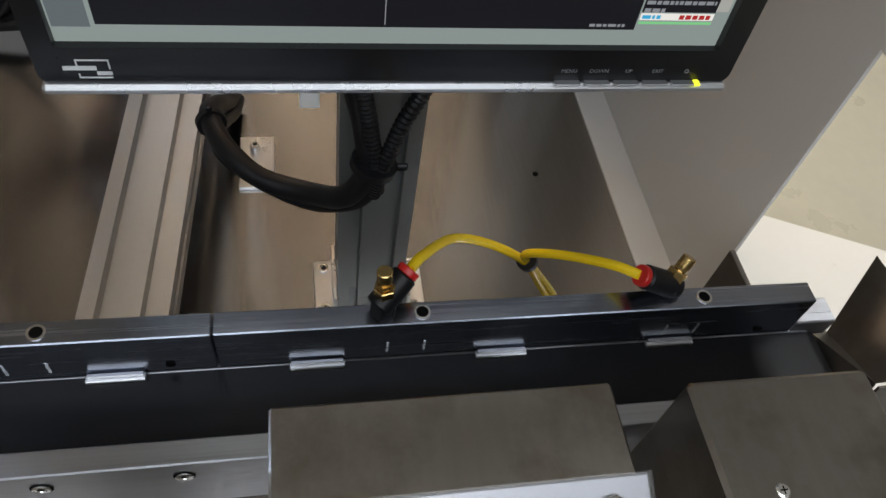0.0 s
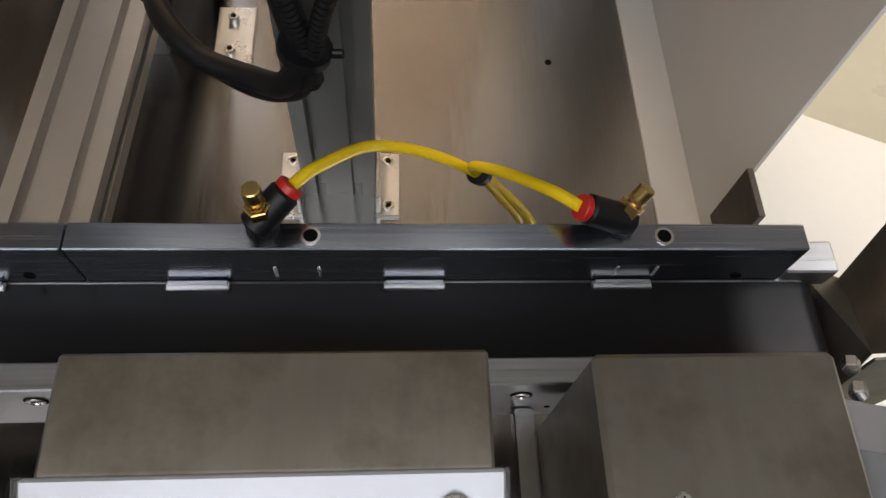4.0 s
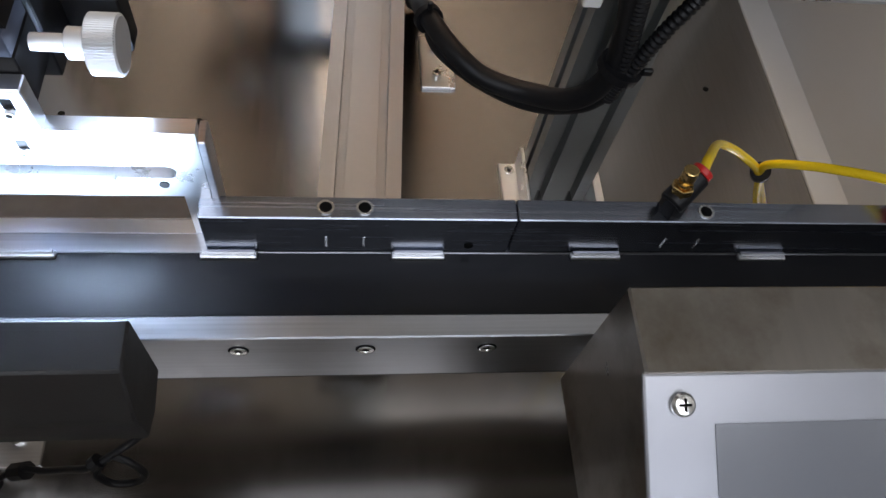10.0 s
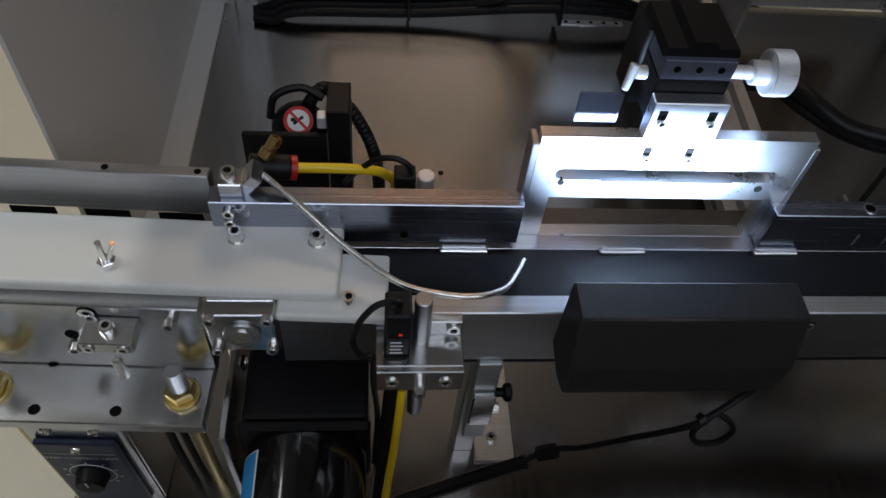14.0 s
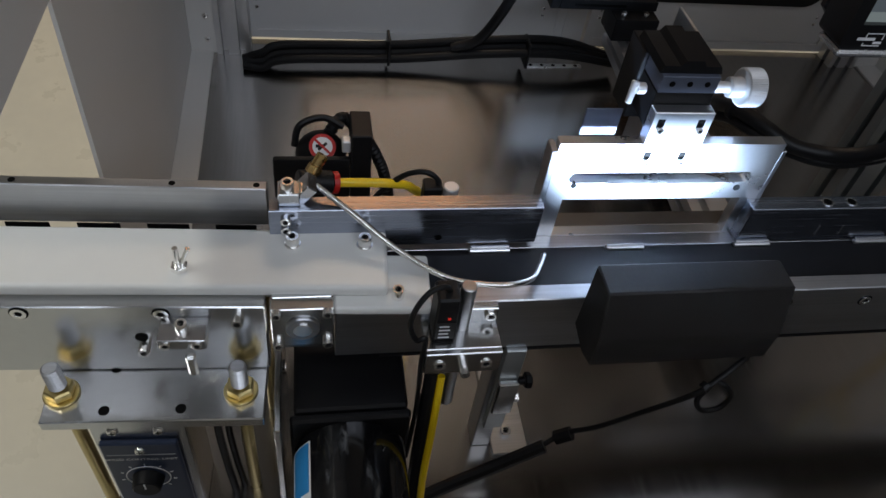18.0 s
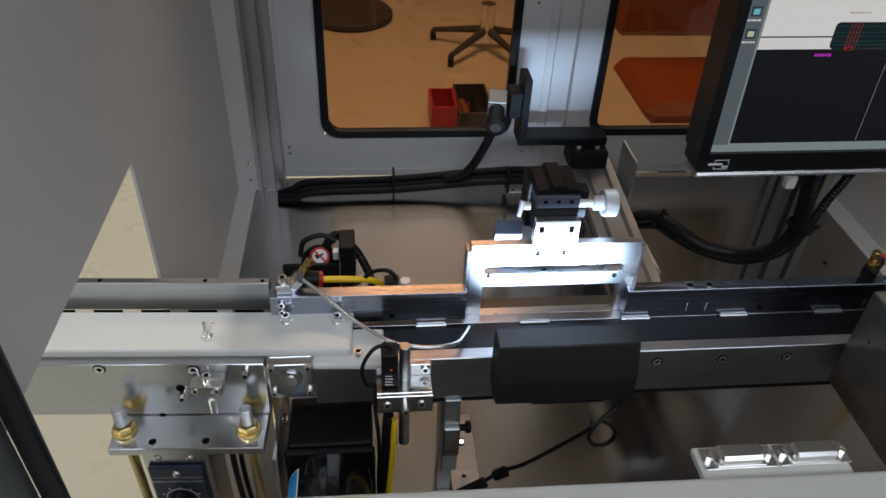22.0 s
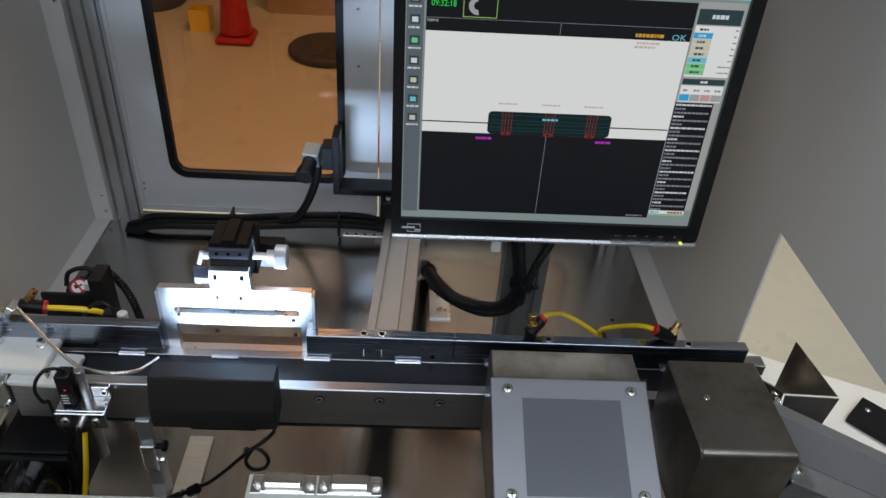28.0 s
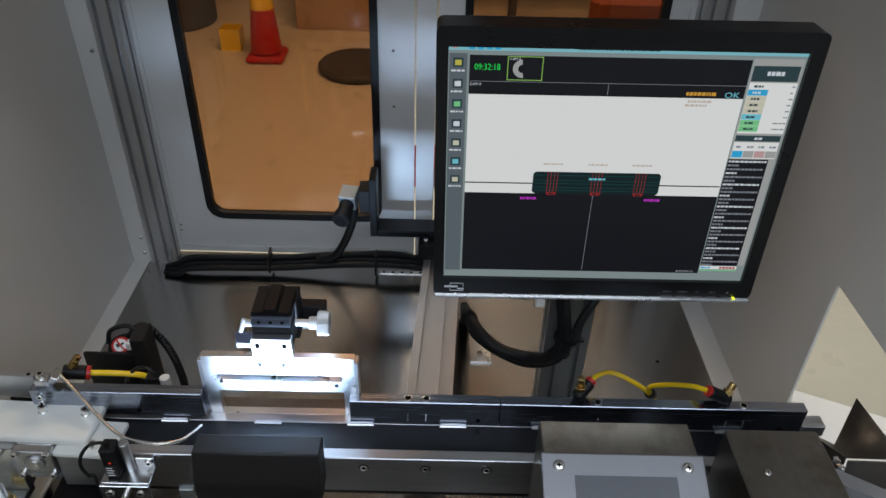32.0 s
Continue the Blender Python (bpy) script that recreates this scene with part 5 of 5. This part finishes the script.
# ---- what the screen shows ----
LIT = 0.62
G = {k: glow("screen_" + k, c, LIT * s) for k, c, s in (
    ("ground", (0.46, 0.54, 0.51), 0.62), ("side", (0.26, 0.31, 0.33), 0.5), ("paper", (0.92, 0.9, 0.83), 1.05), ("night", (0.006, 0.006, 0.009), 1), ("sky", (0.32, 0.72, 0.78), 0.85),
    ("lime", (0.04, 0.9, 0.1), 1), ("edge", (0.35, 0.65, 0.12), 0.9), ("white", (0.9, 0.92, 0.92), 0.9), ("slate", (0.03, 0.06, 0.065), 1), ("azure", (0.05, 0.5, 0.85), 0.9),
    ("mint", (0.3, 0.85, 0.35), 0.8), ("aqua", (0.25, 0.75, 0.85), 0.85), ("sand", (0.9, 0.84, 0.62), 0.8), ("rose", (0.9, 0.55, 0.52), 0.7), ("amber", (0.9, 0.45, 0.05), 0.85),
    ("part", (0.004, 0.016, 0.017), 1), ("teal", (0.02, 0.2, 0.19), 0.4), ("red", (0.6, 0.03, 0.03), 0.8), ("magenta", (0.75, 0.05, 0.75), 0.8), ("line", (0.4, 0.42, 0.45), 0.7),
    ("tone", (0.55, 0.55, 0.5), 0.8), ("yellow", (0.8, 0.7, 0.1), 0.8), ("faint", (0.75, 0.62, 0.5), 0.9))}
screen = part("screen", box(SX0, SX1, 0.001, 0.004, SZ0, SZ1, 0, mm), G["ground"], mon, "lit screen with grey-green border", 0)


def shown(x0, x1, z0, z1, mat, layer=1, name="screen_field"):
    return part(name, box(x0, x1, 0.0009 - 0.0003 * layer, 0.0011 - 0.0003 * layer, z0, z1, 0, mm), G[mat], screen, "", 0)


def screen_words(words, size, x, z, mat, layer=3, squeeze=1.0):
    return writing(screen, words, size, mm @ pose(x, 0.0008 - 0.0003 * layer, z) @ UPRIGHT, G[mat], "screen_lettering", squeeze)


def bars(x0, x1, z, h, mat, layer=3, seed=0):
    """Writing too small to read: a broken row of bars."""
    rnd = random.Random(seed)
    x = x0
    while x < x1 - 0.001:
        w = min(x1 - x, rnd.uniform(0.0015, 0.005))
        shown(x, x + w, z - h / 2, z + h / 2, mat, layer, "screen_bar")
        x += w + 0.0009


shown(SX0, SX1, 0.3015, SZ1, "sky")
bars(-0.05, 0.03, 0.3045, 0.0012, "slate", 2, 1)
shown(-0.1735, -0.1685, 0.303, 0.3052, "rose", 2)
for k in range(4):
    shown(-0.157 + 0.0085 * k, -0.1515 + 0.0085 * k, 0.3028, 0.3054, "azure", 2)
shown(SX0 + 0.001, -0.1585, 0.037, 0.2985, "side")
for k, c in enumerate(("yellow", "white", "mint", "white", "sand", "aqua", "sand")):
    z = 0.2892 - 0.0218 * k
    shown(-0.1725, -0.1622, z - 0.0048, z + 0.0048, "slate", 2, "screen_icon")
    shown(-0.1705, -0.1642, z - 0.0028, z + 0.0026, c, 3, "screen_icon")
    bars(-0.1742, -0.161, z - 0.0085, 0.0018, "white", 2, 20 + k)
# picture area
shown(-0.1562, 0.1215, 0.0385, 0.297, "night")
shown(-0.1562, 0.1215, 0.1425, 0.2565, "paper", 2)
shown(-0.1562, 0.1215, 0.270, 0.2704, "line", 2)
shown(-0.0165, -0.0160, 0.2575, 0.2695, "line", 2)
shown(-0.1565, 0.1208, 0.1545, 0.1558, "night", 3)
for f in (prism(rounded(-0.083, 0.055, 0.1428, 0.1698, 0.0045), -0.0003, -0.0001),):
    f.transform(mm)
    part("screen_part", f, G["part"], screen, "", 0)
for z in (0.147, 0.1505, 0.1555, 0.1592, 0.1655):
    shown(-0.082, 0.054, z, z + 0.0005, "teal", 5)
for x in (-0.062, -0.014, 0.033):
    for dx in (-0.0052, -0.0018, 0.0018, 0.0052):
        shown(x + dx, x + dx + 0.0004, 0.1425, 0.1705, "red", 6)
    shown(x - 0.0042, x + 0.0042, 0.1418, 0.1452, "red", 6)
    shown(x - 0.003, x + 0.003, 0.1425, 0.1445, "part", 7)
    bars(x - 0.011, x + 0.010, 0.179, 0.0018, "faint", 3, round(x * 1000))
bars(-0.0225, -0.005, 0.1622, 0.0022, "aqua", 7, 5)
for x in (-0.0858, 0.0505):
    bars(x - 0.009, x + 0.009, 0.1365, 0.0028, "magenta", 3, 7)
shown(-0.0157, -0.0152, 0.040, 0.142, "line", 2)
bars(0.095, 0.115, 0.0415, 0.0016, "line", 3, 9)
# head of the picture area
screen_words("09:32:18", 0.0092, -0.1385, 0.2850, "lime", 3, 0.82)
for x0, x1, z0, z1 in ((-0.1188, -0.0836, 0.2957, 0.2965), (-0.1188, -0.0836, 0.2718, 0.2726), (-0.1188, -0.118, 0.2718, 0.2965), (-0.0844, -0.0836, 0.2718, 0.2965)):
    shown(x0, x1, z0, z1, "edge", 3)
screen_words("CAM 0", 0.0036, -0.1115, 0.2938, "white", 3)
screen_words("CAM 0", 0.0040, -0.1495, 0.2672, "white", 3)
fan = [(-0.1035 + 0.0098 * math.cos(radians(a)), 0.2838 + 0.0095 * math.sin(radians(a))) for a in range(95, 285, 15)] + [(-0.1035 + 0.0045 * math.cos(radians(a)), 0.2838 + 0.0045 * math.sin(radians(a))) for a in range(275, 90, -20)]
f = prism(fan, 0.0001, 0.0003)
f.transform(mm)
part("screen_fan", f, G["tone"], screen, "", 0)
screen_words("OK", 0.0088, 0.1092, 0.2602, "aqua", 3, 1.2)
bars(0.063, 0.093, 0.2612, 0.0036, "amber", 3, 3)
bars(0.066, 0.091, 0.2530, 0.0024, "faint", 3, 4)
bars(0.064, 0.086, 0.2488, 0.0024, "faint", 3, 6)
# right column
shown(0.1228, 0.1728, 0.0505, 0.2985, "tone")
shown(0.1242, 0.1705, 0.2755, 0.2915, "slate", 2)
bars(0.139, 0.156, 0.2838, 0.0042, "white", 3, 11)
shown(0.1242, 0.1720, 0.219, 0.2742, "paper", 2)
for k, c in enumerate(("paper", "azure", "sand", "sand", "sand", "aqua", "mint", "mint")):
    z = 0.2705 - 0.0066 * k
    shown(0.1243, 0.1442, z - 0.0031, z + 0.0031, c, 3)
    bars(0.129, 0.139, z, 0.0022, "slate" if c != "azure" else "white", 4, 30 + k)
    bars(0.168 - (0.010 if k > 5 else 0.001), 0.171, z, 0.0014, "line", 4, 50 + k)
shown(0.1242, 0.1710, 0.2100, 0.2165, "slate", 2)
bars(0.144, 0.152, 0.2132, 0.0024, "white", 3, 12)
shown(0.1242, 0.1710, 0.1900, 0.2088, "paper", 2)
for k, c in enumerate(("azure", "tone", "rose", "tone")):
    shown(0.1245 + 0.0117 * k, 0.1355 + 0.0117 * k, 0.1912, 0.1988, c, 3)
    bars(0.127 + 0.0117 * k, 0.1335 + 0.0117 * k, 0.2035, 0.0022, "line", 3, 70 + k)
shown(0.1225, 0.1652, 0.0500, 0.1888, "night", 2)
for k in range(30):
    z = 0.1862 - 0.00465 * k
    bars(0.1235, 0.1635 if k % 2 == 0 else 0.1352, z, 0.0021, "line" if k % 3 else "white", 3, 100 + k)
shown(0.1225, 0.1652, 0.0450, 0.0492, "paper", 2)
bars(0.1235, 0.134, 0.0471, 0.0022, "azure", 3, 15)
bars(0.145, 0.163, 0.0471, 0.0026, "red", 3, 16)
shown(0.1225, 0.1652, 0.0425, 0.0440, "mint", 2)
# marks and keys on the bezel
for x0, x1, z0, z1 in ((-0.1695, -0.1535, 0.0205, 0.0212), (-0.1695, -0.1688, 0.0172, 0.0212), (-0.1542, -0.1535, 0.0155, 0.0212), (-0.1695, -0.1535, 0.0098, 0.0105), (-0.1695, -0.1688, 0.0098, 0.0125)):
    part("badge_line", box(x0, x1, -0.0046, -0.0041, z0, z1, 0, mm), "ink", mon)
part("badge_bar", box(-0.1762, -0.1602, -0.0046, -0.0041, 0.0148, 0.0172, 0, mm), "ink", mon)
part("badge_bar", box(-0.1605, -0.1532, -0.0046, -0.0041, 0.0118, 0.0138, 0, mm), "ink", mon)
for k, words in enumerate(("MENU", "DOWN", "UP", "EXIT", "")):
    x = 0.0895 + 0.0178 * k
    part("key", box(x - 0.0075, x + 0.0075, -0.0085, -0.004, 0.0066, 0.0078, 0.0003, mm), "silver", mon, "small silver key")
    if words:
        writing(mon, words, 0.0034, mm @ pose(x, -0.0043, 0.0142) @ UPRIGHT, "greyink")
    else:
        part("power_mark", ring_shape(bmesh.new(), [(x + 0.0014 * math.cos(a * math.pi / 8), 0.0142 + 0.0014 * math.sin(a * math.pi / 8)) for a in range(16)], [(x + 0.001 * math.cos(a * math.pi / 8), 0.0142 + 0.001 * math.sin(a * math.pi / 8)) for a in range(16)], 0, 0.0003), "greyink", mon).matrix_basis = Matrix.Translation(-base_of(mon)) @ mm @ pose(0, -0.0045, 0) @ Matrix.Translation(base_of(mon))
part("power_light", box(0.1668, 0.1705, -0.0088, -0.004, 0.0066, 0.0082, 0.0004, mm), glow("power_light", (0.7, 0.75, 0.03), 1.6), mon, "yellow-green power light")


# ---- the infeed stands a little askew to the belt ----
for ob in [o for o in bpy.data.objects if o.parent is None and o.name.split(".")[0] in ("nylon_guide", "infeed_plate", "infeed_rail", "levelling_bolt", "speed_control_unit")]:
    turn, pivot = Matrix.Rotation(radians(-2.7), 4, "Z"), Vector((-0.55, 0.17, 0))
    ob.location = pivot + turn @ (ob.location - pivot)
    ob.rotation_euler = (0, 0, radians(-2.7))

# ---- things in the workshop behind the doors and beside the cabinet ----
cone = thing("traffic_cone", (-1.12, 3.65, 0), "red traffic cone with a yellow band on the workshop floor", "traffic cone")
part("cone_foot", box(-1.22, -1.02, 3.55, 3.75, 0, 0.04, 0.015), "red", cone)
part("cone_body", cyl((-1.12, 3.65, 0.05), (-1.12, 3.65, 0.62), 0.085, 0.025, 32), "red", cone)
part("band", cyl((-1.12, 3.65, 0.28), (-1.12, 3.65, 0.38), 0.063, 0.053, 32), "yellow", cone, "yellow band")
crate = thing("crate", (-1.42, 4.2, 0), "small yellow plastic crate on the workshop floor", "crate")
part("tub", pierced(-1.36, -1.25, 3.62, 3.73, [(-1.35, -1.26, 3.63, 3.72)], 0, 0.12, "z"), "yellow", crate, smooth=0)
part("bottom", box(-1.35, -1.26, 3.63, 3.72, 0.0, 0.015), "yellow", crate)
drum = thing("drum", (-1.75, 4.1, 0), "dark round drum on the workshop floor", "drum")
part("shell", cyl((-1.75, 4.1, 0), (-1.75, 4.1, 0.55), 0.24, 0.24, 40, 0.01), "chair", drum)
part("rim", cyl((-1.75, 4.1, 0.55), (-1.75, 4.1, 0.57), 0.25, 0.25, 40, 0.006), "black", drum)
shelf_th = thing("workbench", (-0.6, 4.4, 0), "wooden workbench with boxes against the wall", "workbench")
part("top", box(-1.0, 1.6, 4.1, 4.8, 0.72, 0.76, 0.004), "wood", shelf_th)
for x in (-0.95, 0.3, 1.55):
    for y in (4.15, 4.75):
        part("leg", box(x - 0.025, x + 0.025, y - 0.025, y + 0.025, 0, 0.72, 0.003), "chair", shelf_th)
carton = thing("carton", (-0.8, 4.2, 0), "brown cardboard carton on the workshop floor", "carton")
part("carton_body", box(-1.0, -0.55, 4.0, 4.35, 0, 0.36, 0.004), "wood", carton)
lid = thing("floor_mat", (-0.57, 3.40, 0), "round black rubber mat lying on the workshop floor", "mat")
part("mat_body", cyl((-0.57, 3.40, 0.001), (-0.57, 3.40, 0.045), 0.215, 0.215, 40, 0.012), "chair", lid)
ox, oy = 0.0, 2.1
chair = thing("office_chair", (ox, oy, 0), "office chair with dark star foot and orange seat", "chair")
part("seat", box(ox + 0.33, ox + 0.80, oy - 0.55, oy - 0.16, 0.36, 0.43, 0.03), "orange", chair)
part("backrest", box(ox + 0.34, ox + 0.78, oy - 0.13, oy - 0.07, 0.47, 0.85, 0.025), "orange", chair)
part("column", cyl((ox + 0.54, oy - 0.33, 0.08), (ox + 0.54, oy - 0.33, 0.4), 0.03), "screw", chair)
for k in range(5):
    a = math.radians(72 * k + 20)
    part("foot_arm", cyl((ox + 0.54, oy - 0.33, 0.09), (ox + 0.54 + 0.28 * math.cos(a), oy - 0.33 + 0.28 * math.sin(a), 0.05), 0.02, 0.014, 10), "chair", chair)
ox, oy = 0.075, 3.0
base = thing("chair_foot", (ox, oy, 0), "dark star foot of a swivel chair", "chair foot")
part("hub", cyl((ox, oy, 0.04), (ox, oy, 0.22), 0.035), "screw", base)
for k in range(5):
    a = math.radians(72 * k + 10)
    part("foot_arm", cyl((ox, oy, 0.1), (ox + 0.27 * math.cos(a), oy + 0.27 * math.sin(a), 0.05), 0.02, 0.012, 10), "chair", base)
    part("castor", cyl((ox + 0.27 * math.cos(a) - 0.012, oy + 0.27 * math.sin(a), 0.025), (ox + 0.27 * math.cos(a) + 0.012, oy + 0.27 * math.sin(a), 0.025), 0.025, n=14), "black", base)
tb = thing("toolbox", (-0.14, 2.25, 0), "small red toolbox on the workshop floor", "toolbox")
part("tray", pierced(-0.25, -0.148, 2.20, 2.37, [(-0.24, -0.158, 2.21, 2.36)], 0, 0.1, "z"), "red", tb, smooth=0)
part("tray_bottom", box(-0.24, -0.158, 2.21, 2.36, 0.0, 0.015), "red", tb)
case = thing("tool_case", (-0.08, 2.3, 0), "open dark tool case with an orange tool lying in it", "tool case")
part("tray", pierced(-0.145, -0.012, 2.17, 2.43, [(-0.137, -0.02, 2.178, 2.422)], 0, 0.09, "z"), "chair", case, smooth=0)
part("tray_bottom", box(-0.137, -0.02, 2.178, 2.422, 0.0, 0.012), "chair", case)
part("tool", cyl((-0.105, 2.21, 0.05), (-0.12, 2.33, 0.06), 0.016), "orange", case, "orange tool handle")
part("tool", box(-0.075, -0.03, 2.2, 2.38, 0.0125, 0.07, 0.008), "black", case)
cone.location = (-1.085, 3.53, 0)
board = thing("white_table", (0.75, 0.3, 0), "plain white side table beside the cabinet", "table")
bmx = pose(0.50, 0.54, 0.60, 0, 0, -24)
part("tabletop", box(0.0, 1.0, -0.34, 0.0, -0.02, 0.0, 0.002, bmx), "nylon", board)
for x in (0.04, 0.96):
    for y in (-0.30, -0.04):
        part("leg", box(x - 0.02, x + 0.02, y - 0.02, y + 0.02, -0.60, -0.0202, 0.002, bmx), "chair", board)
bp_th = thing("black_plate", (0.70, 0.35, 0.60), "small black plate with a chrome screw on the white table", "plate")
pmx = pose(0.640, 0.397, 0.6002, 0, 0, -47)
part("plate_body", box(0.0, 0.2, -0.034, 0.034, 0.0, 0.012, 0.0015, pmx), "black", bp_th)
screw(bp_th, pmx @ Vector((0.018, 0.008, 0.012)), (0, 0, 1), "pan", 0.005, 0.003)
# open front door hinged at the left front corner, with its black seal
fd = thing("front_door_frame", (-0.80, -0.06, 0.955), "grey front door edge with black rubber seal and chrome hinge", "door frame")
part("seal", tube([(-0.697, -0.05, 0.957), (-0.697, -0.05, 1.1), (-0.697, -0.05, 1.3), (-0.697, -0.05, 1.66)], 0.0075, 4, 12), "rubber", fd, "black rubber seal")
part("edge_profile", box(-0.775, -0.7055, -0.10, -0.05, 0.30, 1.66, 0.002), "anod_dark", fd)
part("edge_groove", box(-0.724, -0.719, -0.1004, -0.0999, 0.30, 1.66, 0), "dark", fd)
part("hinge_leaf", box(-0.768, -0.732, -0.1035, -0.1003, 0.985, 1.045, 0.0008), "zinc", fd)
part("hinge_pin", cyl((-0.75, -0.108, 0.983), (-0.75, -0.108, 1.047), 0.0052, n=16), "screw", fd, "chrome hinge pin")
